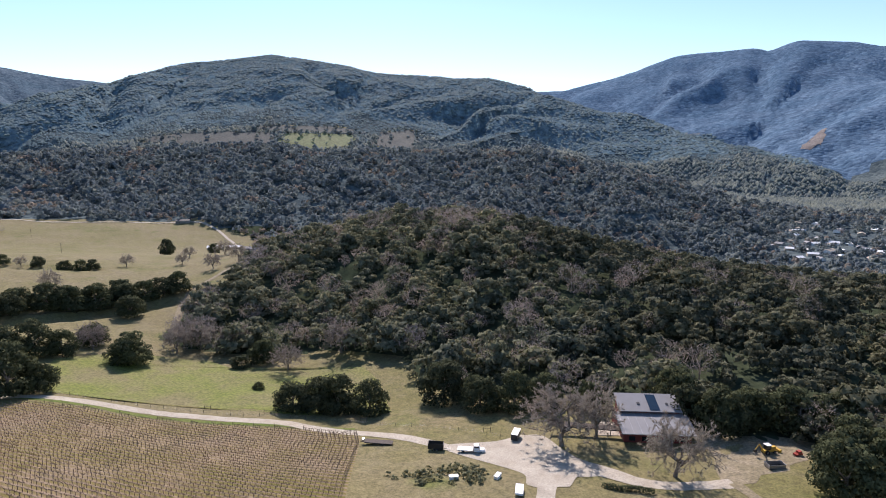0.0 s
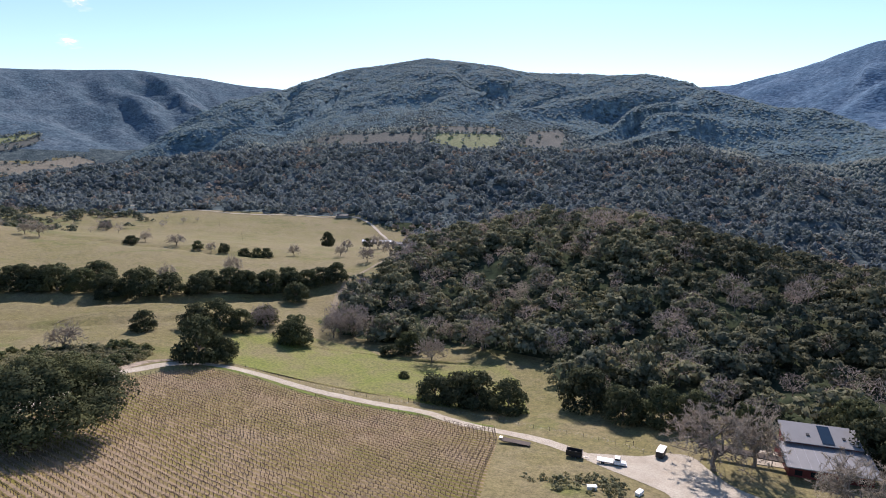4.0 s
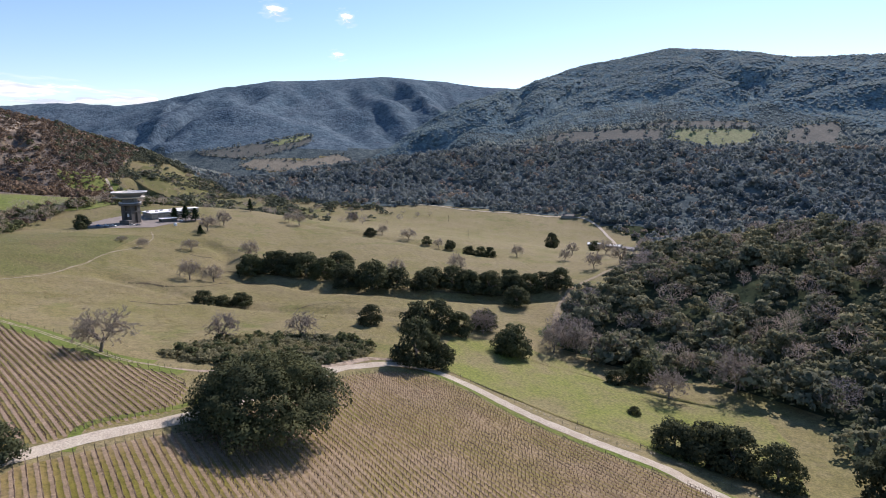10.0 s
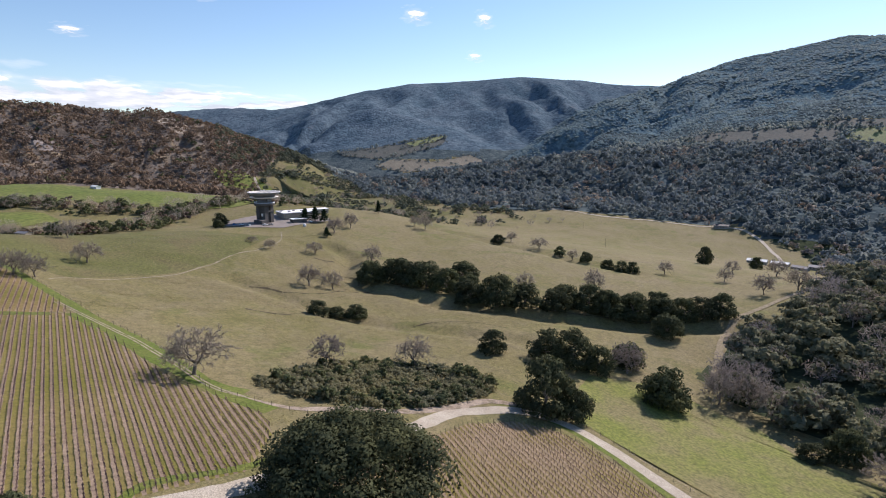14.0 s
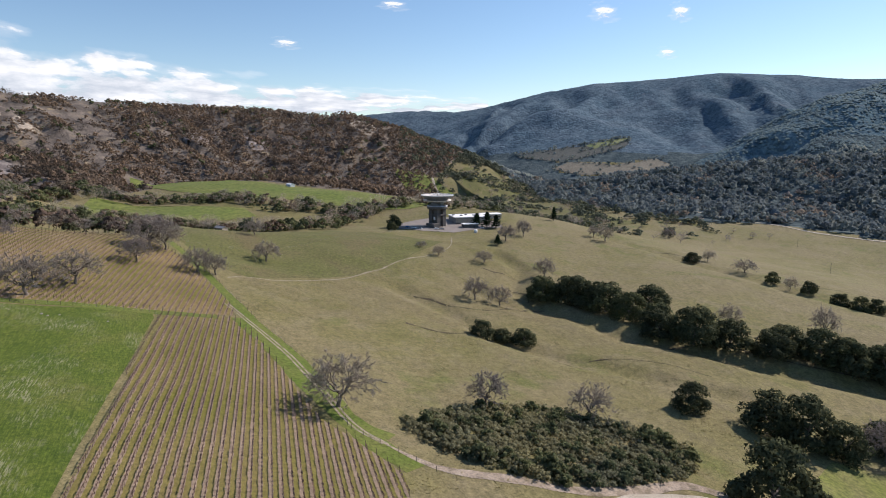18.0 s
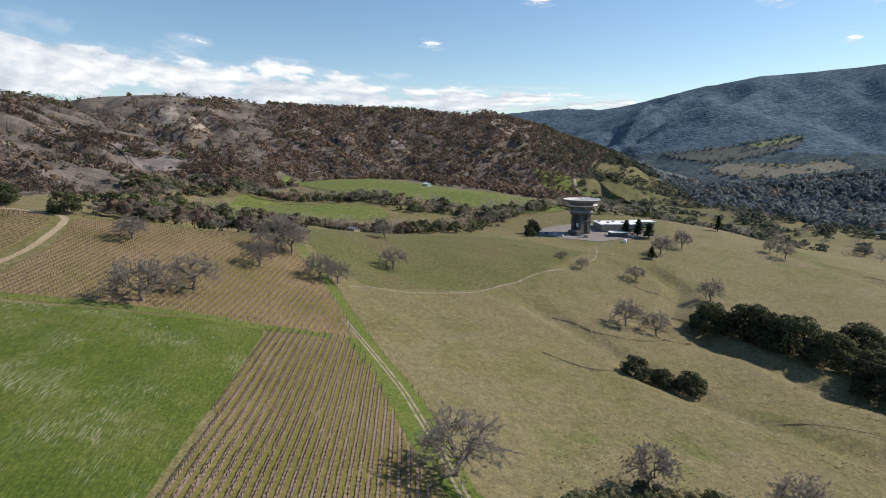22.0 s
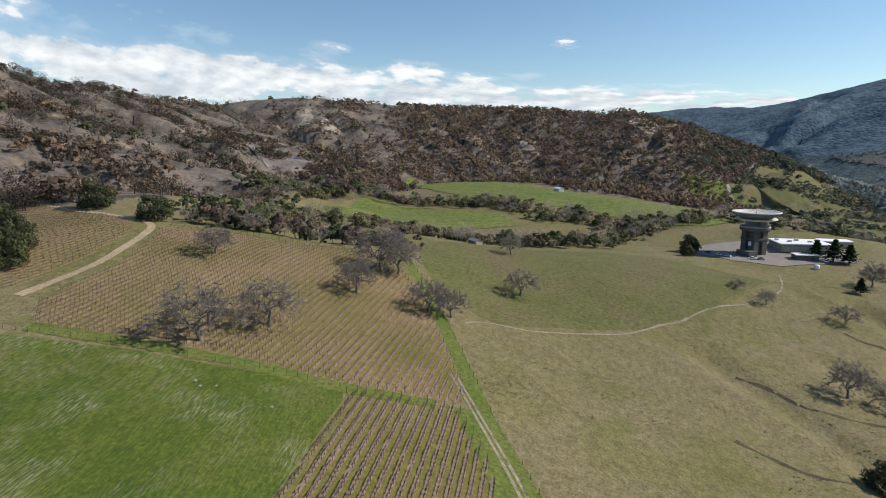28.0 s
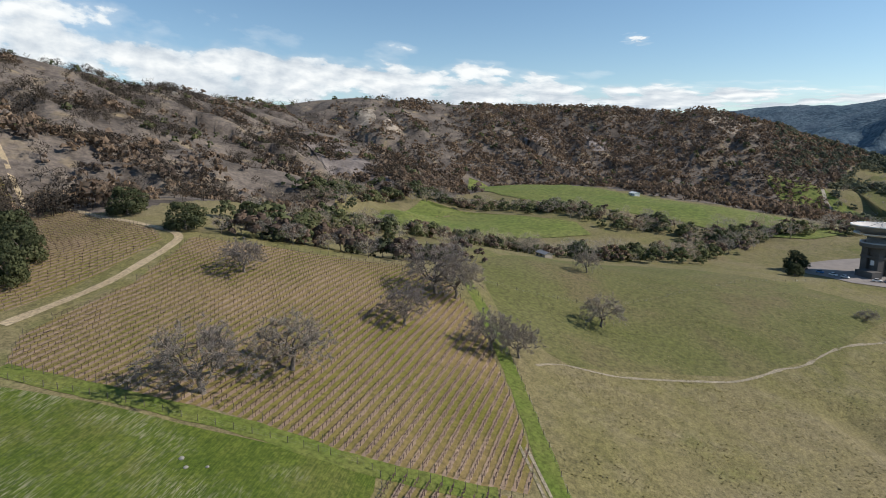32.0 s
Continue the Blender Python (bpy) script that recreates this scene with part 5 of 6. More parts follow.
wood_of("creek_scorched_thicket", band(110, 12), [tuft(s, 6, 130, 0.1) for s in (64, 65)], (5, 9), M_SCORCHED, "brown scorched creek trees below the meadow")
BRUSH = [(-223, 124), (-206, 131), (-193, 141), (-184, 158), (-186, 183), (-187, 204), (-198, 214), (-213, 202), (-227, 183), (-231, 156)]
p = scatter(rng, 760, (-240, 120, -170, 220), lambda x, y: inside(x, y, BRUSH))
wood_of("brush", p, [tuft(s, 6, 130, 0.11, 0.9, 0.0) for s in (71, 72, 73)], (1.4, 3.2), M_SHRUB, "low grey-green scrub patch above the road bend", 0.1, lift=0.9)
p = np.concatenate([scatter(rng, 26, (-240, 120, -170, 220), lambda x, y: inside(x, y, BRUSH) & (away(x, y, BRUSH + BRUSH[:1]) < 7)), scatter(rng, 120, (-240, 120, -170, 220), lambda x, y: inside(x, y, BRUSH))])
wood_of("brush_bushes", p, near_tufts, (2.2, 4.6), M_THICKET, "dark green bushes round the scrub patch", 0.1)
p = scatter(np.random.RandomState(31), 900, (-1620, 380, -640, 860), lambda x, y: ~inside(x, y, WOODS) & ~inside(x, y, BURNT) & (np.hypot(x + 590, y - 320) > 70), lambda x, y: np.clip(0.12 + 1.6 * waves(x, y, 81, 190, 3) + np.where(x < -1120, 0.3, 0), 0.03, 1))
wood_of("hillside_oaks", p, [tuft(s, 7, 80, 0.14, 0.62, 0.0, 0.35) for s in (54, 55, 56)], (5, 11), M_HILLLEAF, "dark oaks dotted over the green hillside behind the station", swell=np.random.RandomState(3).uniform(0.8, 1.5, len(p)))
RIDGE_END = [(-1295, 500), (-1330, 600), (-1370, 730), (-1310, 800), (-1480, 850), (-1750, 900), (-1800, 700), (-1560, 590), (-1400, 530)]
p = scatter(np.random.RandomState(33), 900, (-1820, 480, -1280, 920), lambda x, y: inside(x, y, RIDGE_END))
wood_of("ridge_end_woods", p, [tuft(s, 7, 80, 0.14, 0.62, 0.0, 0.35) for s in (57, 58, 59)], (6, 12), M_HILLLEAF, "dark oak woods below the end of the burnt ridge", lift=0.45)
p = scatter(np.random.RandomState(32), 200, (-1350, 330, -600, 800), lambda x, y: ~inside(x, y, WOODS) & ~inside(x, y, BURNT) & (np.hypot(x + 590, y - 320) > 75))
wood_of("hillside_bare_trees", p, [twiggy(s, 300) for s in (27, 28)], (6, 11), M_TWIG, "grey leafless trees dotted over the green hillside")

# ---- tussocks of the grazed pasture ----
def tussock(seed):
    rng = np.random.RandomState(seed)
    out = []
    for _ in range(4):
        a, b = rng.uniform(0, 6.283), rng.uniform(0.2, 0.5)
        d, c = np.array([math.cos(a), math.sin(a), 0]), np.array([-math.sin(a), math.cos(a), 0])
        out.append((d * 0.1 + c * 0.4, d * 0.1 - c * 0.4, d * b + [0, 0, rng.uniform(0.35, 0.6)]))
    return np.concatenate([np.array(out), np.tile([0.0, 0.0, 1.0], (4, 3, 1))], -1)


tilled = lambda x, y: np.any([inside(x, y, f) for f in (VINES_A, VINES_B, VINES_C, VINES_D, GREENS, BRUSH)], axis=0)
p = scatter(np.random.RandomState(90), 26000, (-500, 62, -185, 300), lambda x, y: ~tilled(x, y) & (y > 118 - 0.5 * (x + 210)) | (x < -320) & (y > 92) & ~tilled(x, y), lambda x, y: np.clip(0.5 + 0.9 * waves(x, y, 92, 40, 3), 0.1, 1))
tagged(wood_of("tussocks", p, [tussock(s) for s in (1, 2, 3)], (0.25, 0.6), M_TUSSOCK, "tufts of dry straw-coloured grass over the pasture", 0.02), "tufts of dry straw-coloured grass over the pasture", "grass", kind="stuff")

# ---- vineyard rows ----
def vine(seed, canes=9, wide=0.045, high=1.0, arm=0.08, stout=1.0):
    """One dormant vine: crooked stem, two arms along the wire and upright canes."""
    rng = np.random.RandomState(seed)
    stem, f = tube(crooked(rng, np.array([0, 0, -0.1]), np.array([0, 0, 0.9]), 0.05, 3), [0.12 * stout, 0.1 * stout, 0.09 * stout], 3)
    out = [stem[f][:, [0, 1, 2]], stem[f][:, [0, 2, 3]]]
    for side in (-1, 1):
        a = np.array([(-side * 0.3, -arm, 0.84), (-side * 0.3, arm, 0.94), (side * 0.8, rng.uniform(-0.05, 0.05), 0.95)])
        out.append(a[None])
    for i in range(canes):
        x = -0.78 + 1.56 * i / (canes - 1)
        e = np.array([x + rng.uniform(-0.2, 0.2), rng.uniform(-0.3, 0.3), 0.9 + high * rng.uniform(0.4, 0.9)])
        out.append(np.array([[(x - wide, 0.03, 0.88), (x + wide, -0.03, 0.88), e]]))
    return np.concatenate(out)


STANDING_VINES = [vine(s) for s in (1, 2, 3, 4)]
BUSHY_VINES = [vine(s, 14, 0.1, 0.36, 0.24, 0.7) for s in (5, 6, 7, 8)]
THIN_VINES = [vine(s, 11, 0.06, 0.32, 0.16, 0.6) for s in (9, 10, 11, 12)]
POST_MESH = mesh_of("trellis_post", *merge([tube([(0, 0, -0.3), (0, 0, 1.0), (0, 0, 1.9)], [0.06, 0.06, 0.055], 6)]), [M_POST])


def vineyard(outline, lean, spacing, label, group, gap=1.55, clear=(), shapes=BUSHY_VINES, wood=M_VINEWOOD):
    c, s = math.cos(radians(lean)), math.sin(radians(lean))
    rng = np.random.RandomState(int(spacing * 100) + len(outline))
    for a, b in spans(outline, lean, spacing, 1.0):
        a, b = np.array(a), np.array(b)
        count = int(np.linalg.norm(b - a) / gap)
        if count < 3:
            continue
        p = a + (b - a) * ((np.arange(count) + 0.5) / count)[:, None]
        for cx, cy, rad in clear:
            p = p[np.hypot(p[:, 0] - cx, p[:, 1] - cy) > rad]
        p = p[rng.uniform(0, 1, len(p)) > 0.03]
        if len(p) < 3:
            continue
        z = ground(p[:, 0], p[:, 1])
        kind = rng.randint(0, len(shapes), len(p))
        flip = rng.choice([-1.0, 1.0], len(p))
        size = rng.uniform(0.85, 1.12, len(p))
        shape = np.array(shapes)[kind] * size[:, None, None, None]
        x = shape[..., 0] * flip[:, None, None]
        y = shape[..., 1]
        tri = np.stack([x * c - y * s + p[:, 0, None, None], x * s + y * c + p[:, 1, None, None], shape[..., 2] + z[:, None, None] + 0.1], -1).reshape(-1, 3, 3)
        origin = np.array([a[0], a[1], float(ground(*a))])
        co, f = soup(tri - origin)
        row = new("vine_row")
        row.location = origin
        tagged(row, label, "vine row", group)
        part("trained_vine", mesh_of("trained_vine", co, f, [wood]), row)
        for e in (a, b):
            post = part("end_post", POST_MESH, row)
            post.location = (e[0] - a[0], e[1] - a[1], float(ground(*e)) - origin[2])


BARE_SPOTS = [(x, y, 2.5) for x, y, _, _ in BARE_VINEYARD]
vineyard(VINES_A, -16, 2.1, "dormant brown vines in a row on dry soil", "rows of the near vineyard", clear=[(-143, 113, 6)], shapes=STANDING_VINES, wood=M_PALEVINE)
vineyard(VINES_B, -6.5, 2.05, "dormant brown vines in a row between green lanes", "rows of the middle vineyard")
vineyard(VINES_C, -9, 2.1, "dormant brown vines in a row between yellow-green lanes", "rows of the upper vineyard", clear=BARE_SPOTS, shapes=THIN_VINES)
vineyard(VINES_D, -40, 2.4, "dormant brown vines in a row below the burnt hill", "rows of the hill vineyard", 2.0, shapes=THIN_VINES)

# ---- building blocks ----
def bm_mesh(name, bm, material):
    me = bpy.data.meshes.new(name)
    bm.to_mesh(me)
    bm.free()
    me.materials.append(material)
    return me


def block(name, parent, size, at, material, label="", bevel=0.04, turn_by=0.0, tilt=0.0):
    """A box with eased edges, its foot's centre at the place given."""
    bm = bmesh.new()
    bmesh.ops.create_cube(bm, size=1)
    bmesh.ops.scale(bm, vec=size, verts=bm.verts)
    if bevel:
        bmesh.ops.bevel(bm, geom=bm.edges[:], offset=min(bevel, min(size) * 0.3), segments=1, affect="EDGES")
    ob = part(name, bm_mesh(name, bm, material), parent, label)
    ob.location = (at[0], at[1], at[2] + size[2] / 2)
    ob.rotation_euler = (tilt, 0, turn_by)
    return ob


def lathe(name, parent, profile, material, sides=48, at=(0, 0, 0), label="", smooth=True):
    """A turned form from (radius, height) steps."""
    pr = np.array(profile, float)
    w = np.linspace(0, 2 * np.pi, sides, endpoint=False)
    co = np.stack([pr[:, None, 0] * np.cos(w), pr[:, None, 0] * np.sin(w), np.repeat(pr[:, 1:2], sides, 1)], -1).reshape(-1, 3)
    i = np.arange(len(pr) * sides).reshape(len(pr), sides)
    j = np.roll(i, -1, 1)
    f = np.stack([i[:-1], j[:-1], j[1:], i[1:]], -1).reshape(-1, 4)
    ob = part(name, mesh_of(name, co, f, [material], smooth), parent, label)
    ob.location = at
    return ob


def rod(name, parent, a, b, radius, material, sides=6):
    return part(name, mesh_of(name, *tube([a, (np.array(a) + np.array(b)) / 2, b], [radius] * 3, sides), [material]), parent)


def thing(name, x, y, label, category, group="", turn_by=0.0, sink=0.0, z=None):
    ob = new(name)
    ob.location = (x, y, (float(ground(x, y)) if z is None else z) - sink)
    ob.rotation_euler = (0, 0, radians(turn_by))
    return tagged(ob, label, category, group)


# ---- the earth station on the knoll ----
STATION_Z = float(ground(-575, 292)) + 0.3
pad = [(-548, 262), (-540, 285), (-548, 315), (-555, 345), (-580, 352), (-605, 330), (-612, 290), (-600, 255), (-570, 245)]
field("paving", pad, 70, 0.3, M_PAVING, "grey asphalt yard round the dish tower", "paving", 3.0)
dish = thing("dish_antenna", -575, 285, "huge concrete dish antenna pointing at the sky", "antenna", "", 20, 0.5)
dish.scale = (1, 1, 0.82)
block("tower_core", dish, (8, 8, 21), (0, 0, 0), M_CONCRETE, "", 0.3)
for a in range(4):
    q = radians(45 + 90 * a)
    block("tower_leg", dish, (4.2, 4.2, 21), (5.2 * math.cos(q), 5.2 * math.sin(q), 0), M_CONCRETE, "", 0.2)
block("tower_beam", dish, (12.2, 12.2, 1.6), (0, 0, 13), M_CONCRETE, "", 0.1)
block("entrance_hall", dish, (11, 7, 5), (4, -9.5, 0), M_CONCRETE)
block("tower_window", dish, (2.2, 0.3, 3.4), (2.6, -6.2, 8.5), M_WHITE, "white louvred opening")
lathe("collar", dish, [(0, 20.8), (9.2, 20.8), (9.6, 21.2), (9.6, 23.4), (9.2, 23.8), (0, 24.2)], M_CONCRETE)
lathe("collar_rail", dish, [(9.5, 23.6), (9.5, 24.8), (9.4, 24.8), (9.4, 23.6)], M_STEEL)
lathe("turntable", dish, [(6.5, 24.2), (6.5, 26.0), (4.5, 27.0), (4.5, 28.4)], M_DISHGREY, 32)
for sx in (-1, 1):
    block("yoke_arm", dish, (2.2, 4.5, 5.0), (sx * 5.6, 0, 24.2), M_DISHGREY, "", 0.15)
bowl = lathe("reflector", dish, [(15.0, 36.6)] + [(r, 31.6 + 5.0 * (r / 15) ** 2) for r in (13, 11, 9, 7, 5, 3, 1, 0.1)], M_DISHWHITE, 72, label="pale shallow bowl")
lathe("reflector_back", dish, [(15.0, 36.6), (15.1, 36.2), (15.0, 35.2), (11.5, 32.4), (8, 29.8), (5, 28.4), (0.1, 28.2)], M_DISHGREY, 72, label="grey underside of the bowl")
lathe("rim", dish, [(14.7, 36.6), (15.3, 36.7), (15.3, 36.0), (14.9, 36.0)], M_WHITE, 72)
lathe("lower_ring", dish, [(10.2, 30.2), (13.2, 31.0), (13.3, 30.3), (10.4, 29.2)], M_DISHWHITE, 72, label="pale ring below the bowl")
for a in range(24):
    q = radians(15 * a)
    rod("rib", dish, (5 * math.cos(q), 5 * math.sin(q), 28.2), (14.9 * math.cos(q), 14.9 * math.sin(q), 35.4), 0.16, M_DISHGREY, 4)
for a in range(4):
    q = radians(45 + 90 * a)
    rod("feed_strut", dish, (9 * math.cos(q), 9 * math.sin(q), 33.4), (0.9 * math.cos(q), 0.9 * math.sin(q), 38.2), 0.14, M_STEEL, 4)
lathe("subreflector", dish, [(0.05, 38.0), (1.4, 38.3), (1.4, 38.6), (0.05, 38.9)], M_DISHWHITE, 24)

station = thing("station_building", -588, 323, "long low station building with a flat white roof", "building", "", 82, 0.6)
block("body", station, (32, 24, 5.2), (0, 0, 0), M_WALLGREY, "", 0.05)
block("roof", station, (33.4, 25.4, 0.7), (0, 0, 5.2), M_ROOFWHITE, "bright white flat roof")
for k in range(6):
    block("pilaster", station, (0.9, 0.5, 4.9), (-15 + k * 6.0, -12.2, 0), M_WALLTAN)
for k in range(5):
    block("roof_unit", station, (2.4, 1.8, 1.1), (-14 + k * 6.5, 3 - (k % 2) * 6, 5.9), M_STEEL)
for k in range(5):
    block("bay_door", station, (4.2, 0.16, 3.6), (-12 + k * 6.0, -12.02, 0), M_WALLTAN)
annex = thing("station_annex", -560, 312, "small flat-roofed concrete annex by the tower", "building", "", 82, 0.4)
block("body", annex, (14, 8, 3.6), (0, 0, 0), M_CONCRETE)
block("roof", annex, (15, 9, 0.5), (0, 0, 3.6), M_ROOFWHITE)
block("door", annex, (1.1, 0.1, 2.1), (3, -4.02, 0), M_DARK)
wing = thing("station_wing", -602, 356, "low white-roofed outbuilding of the station", "building", "", 80, 0.6)
block("body", wing, (20, 12, 4.4), (0, 0, 0), M_WALLTAN)
block("roof", wing, (21, 13, 0.6), (0, 0, 4.4), M_ROOFWHITE)
for k in range(4):
    block("window", wing, (2.2, 0.1, 1.2), (-7.5 + 5 * k, -6.03, 1.6), M_GLASS)


def wheels(parent, spots, radius, wide):
    for x, y in spots:
        w = lathe("wheel", parent, [(radius * 0.5, -wide / 2), (radius * 0.92, -wide / 2), (radius, -wide * 0.32), (radius, wide * 0.32), (radius * 0.92, wide / 2), (radius * 0.5, wide / 2)], M_TYRE, 18, (x, y, radius), "black tyre")
        w.rotation_euler = (radians(90), 0, 0)
        hub = lathe("rim", w, [(0.01, -wide * 0.4), (radius * 0.52, -wide * 0.45), (radius * 0.52, wide * 0.45), (0.01, wide * 0.4)], M_STEEL, 14)


def car(x, y, turn_by, paint, label):
    ob = thing("car", x, y, label, "car", "cars at the station", turn_by, -0.35)
    block("body", ob, (4.5, 1.8, 0.7), (0, 0, 0.4), paint, "", 0.18)
    block("cabin", ob, (2.4, 1.6, 0.62), (-0.25, 0, 1.08), M_GLASS, "dark glass cabin", 0.22)
    block("roof", ob, (1.7, 1.45, 0.06), (-0.25, 0, 1.68), paint, "", 0.03)
    wheels(ob, [(-1.4, -0.8), (1.4, -0.8), (-1.4, 0.8), (1.4, 0.8)], 0.33, 0.22)


for x, y, a, m, l in [(-561, 262, 30, M_WHITE, "white car parked on the station yard"), (-566, 258, 30, M_WHITE, "white car parked on the station yard"), (-573, 254, 25, M_BLUE, "blue car parked on the station yard"), (-556, 276, 80, M_WHITE, "white car parked by the dish tower"), (-555, 281, 80, M_STEEL, "grey car parked by the dish tower"), (-553, 321, 10, M_WHITE, "white car parked by the annex")]:
    car(x, y, a, m, l)
tank = thing("water_tank", -536, 306, "small white round tank among bushes", "tank")
lathe("shell", tank, [(0.01, 0), (1.5, 0), (1.6, 0.3), (1.6, 2.2), (1.2, 2.7), (0.01, 2.9)], M_WHITE, 24)

# ---- the red house and its yard ----
house = thing("house", 72, 185, "red board house under a broad grey metal roof", "house", "", -3, 0.8)
block("body", house, (22, 17, 5.4), (0, 0, 0), M_RED, "dark red boards", 0.05)
block("lower_roof", house, (24.5, 12.5, 0.35), (0, -4.6, 6.1), M_ROOFGREY, "grey metal sheets", 0.05, 0, radians(9))
block("upper_body", house, (20, 8, 3.0), (0, 5.2, 5.4), M_RED, "", 0.05)
block("upper_roof", house, (21.5, 9.6, 0.35), (0, 5.0, 9.2), M_ROOFGREY, "grey metal sheets", 0.05, 0, radians(16))
block("solar_panel", house, (3.4, 8.0, 0.12), (1.6, 4.9, 9.6), M_PANEL, "dark blue panel", 0.02, 0, radians(16))
for sx in (-3.4, 6.4):
    block("skylight", house, (0.9, 1.1, 0.3), (sx, 4.2, 9.3), M_DARK, "", 0.05, 0, radians(16))
block("chimney", house, (3.6, 1.4, 2.0), (1.4, 9.2, 8.6), M_WALLGREY)
block("vent", house, (2.4, 1.0, 1.0), (-5.6, 9.0, 9.0), M_WALLGREY)
for k in range(5):
    block("window", house, (2.0, 0.12, 1.6), (-8.4 + 4.2 * k, -8.53, 2.0), M_GLASS)
block("deck", house, (8, 10, 0.9), (-14.8, 1, 0.4), M_WALLTAN, "pale deck")
for k in range(9):
    block("roof_seam", house, (0.09, 12.4, 0.07), (-11 + 2.7 * k, -4.6, 6.42), M_STEEL, "", 0, 0, radians(9))
shed = thing("long_shed", 50, 183, "long dark low shed roof on posts", "shed", "", -9, 0.3)
block("roof", shed, (27, 2.6, 0.4), (0, 0, 3.0), M_TIMBER, "dark weathered boards", 0.05, 0, radians(12))
for k in range(6):
    block("post", shed, (0.25, 0.25, 3.0), (-12.5 + 5 * k, 0, 0), M_TIMBER)

truck = thing("flatbed_truck", 9.5, 170, "white flatbed truck parked on the gravel road", "truck", "", -6)
block("chassis", truck, (8.2, 1.1, 0.35), (-0.2, 0, 0.55), M_DARK)
block("flatbed", truck, (4.9, 2.5, 0.22), (-1.9, 0, 1.1), M_WHITE, "pale flat deck")
block("headboard", truck, (0.12, 2.4, 1.0), (0.6, 0, 1.3), M_STEEL)
block("cab", truck, (2.0, 2.1, 1.3), (1.8, 0, 0.7), M_WHITE, "", 0.15)
block("windows", truck, (1.7, 1.95, 0.75), (1.75, 0, 1.95), M_GLASS, "dark glass", 0.25)
block("cab_roof", truck, (1.5, 1.9, 0.1), (1.7, 0, 2.66), M_WHITE, "", 0.04)
block("bonnet", truck, (1.6, 2.0, 0.9), (3.5, 0, 0.65), M_WHITE, "", 0.2)
block("bumper", truck, (0.25, 2.2, 0.4), (4.4, 0, 0.5), M_STEEL)
for sy in (-0.75, 0.75):
    block("headlight", truck, (0.08, 0.35, 0.25), (4.31, sy, 1.05), M_GLASS)
wheels(truck, [(3.2, -0.95), (3.2, 0.95), (-2.6, -0.95), (-2.6, 0.95)], 0.45, 0.35)
dump = thing("dump_trailer", -1.8, 172.4, "black high-sided dump trailer hitched behind the truck", "trailer", "", -6)
block("floor", dump, (5.0, 2.3, 0.2), (0, 0, 0.75), M_DARK)
for sy in (-1.1, 1.1):
    block("side", dump, (5.0, 0.12, 1.7), (0, sy, 0.9), M_DARK)
for sx in (-2.45, 2.45):
    block("end_gate", dump, (0.12, 2.3, 1.7), (sx, 0, 0.9), M_DARK)
block("drawbar", dump, (2.2, 0.2, 0.2), (3.4, 0, 0.6), M_STEEL)
wheels(dump, [(-0.6, -1.0), (0.5, -1.0), (-0.6, 1.0), (0.5, 1.0)], 0.4, 0.28)
trailer = thing("flatbed_trailer", -21, 179, "long low flatbed trailer parked beside the road", "trailer", "", -8)
block("deck", trailer, (9.6, 2.5, 0.25), (0, 0, 0.85), M_TIMBER, "pale worn planks")
for sy in (-1.2, 1.2):
    block("side_rail", trailer, (9.6, 0.12, 0.3), (0, sy, 0.75), M_DARK)
block("tool_box", trailer, (0.9, 1.2, 1.0), (-5.4, 0, 0.7), M_STEEL)
block("tongue", trailer, (1.8, 0.25, 0.25), (-5.6, 0, 0.55), M_DARK)
wheels(trailer, [(1.2, -1.0), (2.1, -1.0), (1.2, 1.0), (2.1, 1.0)], 0.4, 0.28)
small = thing("utility_trailer", 21, 141, "small pale utility trailer on the grass", "trailer", "", 80)
block("bed", small, (4.6, 2.2, 0.6), (0, 0, 0.7), M_WHITE)
block("hitch", small, (1.4, 0.2, 0.2), (2.9, 0, 0.6), M_DARK)
wheels(small, [(-0.3, -1.1), (-0.3, 1.1)], 0.4, 0.25)
coop = thing("stock_trailer", 25, 180, "dark boxy stock trailer under the bare oak", "trailer", "", 70)
block("box", coop, (5.0, 2.2, 2.0), (0, 0, 0.6), M_DARK)
block("roof", coop, (5.1, 2.3, 0.12), (0, 0, 2.6), M_STEEL)
wheels(coop, [(-0.5, -1.0), (0.5, -1.0), (-0.5, 1.0), (0.5, 1.0)], 0.4, 0.25)
for x, y, a in [(3.5, 149, 10), (16, 150, 60)]:
    chest = thing("white_chest", x, y, "white chest standing in the weedy garden", "chest", "garden chests", a)
    block("body", chest, (2.6, 1.3, 1.0), (0, 0, 0), M_WHITE)
    block("lid", chest, (2.7, 1.4, 0.12), (0, 0, 1.0), M_WHITE)
hoe = thing("backhoe", 102, 166, "yellow backhoe parked on bare earth", "backhoe", "", 15)
block("chassis", hoe, (4.2, 1.4, 0.8), (0, 0, 0.7), M_YELLOW)
block("bonnet", hoe, (1.8, 1.1, 0.8), (1.4, 0, 1.5), M_YELLOW)
block("cab", hoe, (1.5, 1.5, 1.5), (-0.5, 0, 1.5), M_GLASS)
block("canopy", hoe, (1.9, 1.8, 0.14), (-0.5, 0, 3.0), M_WHITE)
rod("boom", hoe, (-2.0, 0, 1.2), (-3.6, 0, 3.6), 0.2, M_YELLOW)
rod("dipper", hoe, (-3.6, 0, 3.6), (-5.0, 0, 2.0), 0.16, M_YELLOW)
block("bucket", hoe, (0.8, 0.8, 0.8), (-5.1, 0, 1.2), M_DARK)
block("loader_bucket", hoe, (0.9, 2.3, 0.8), (3.6, 0, 0.3), M_YELLOW)
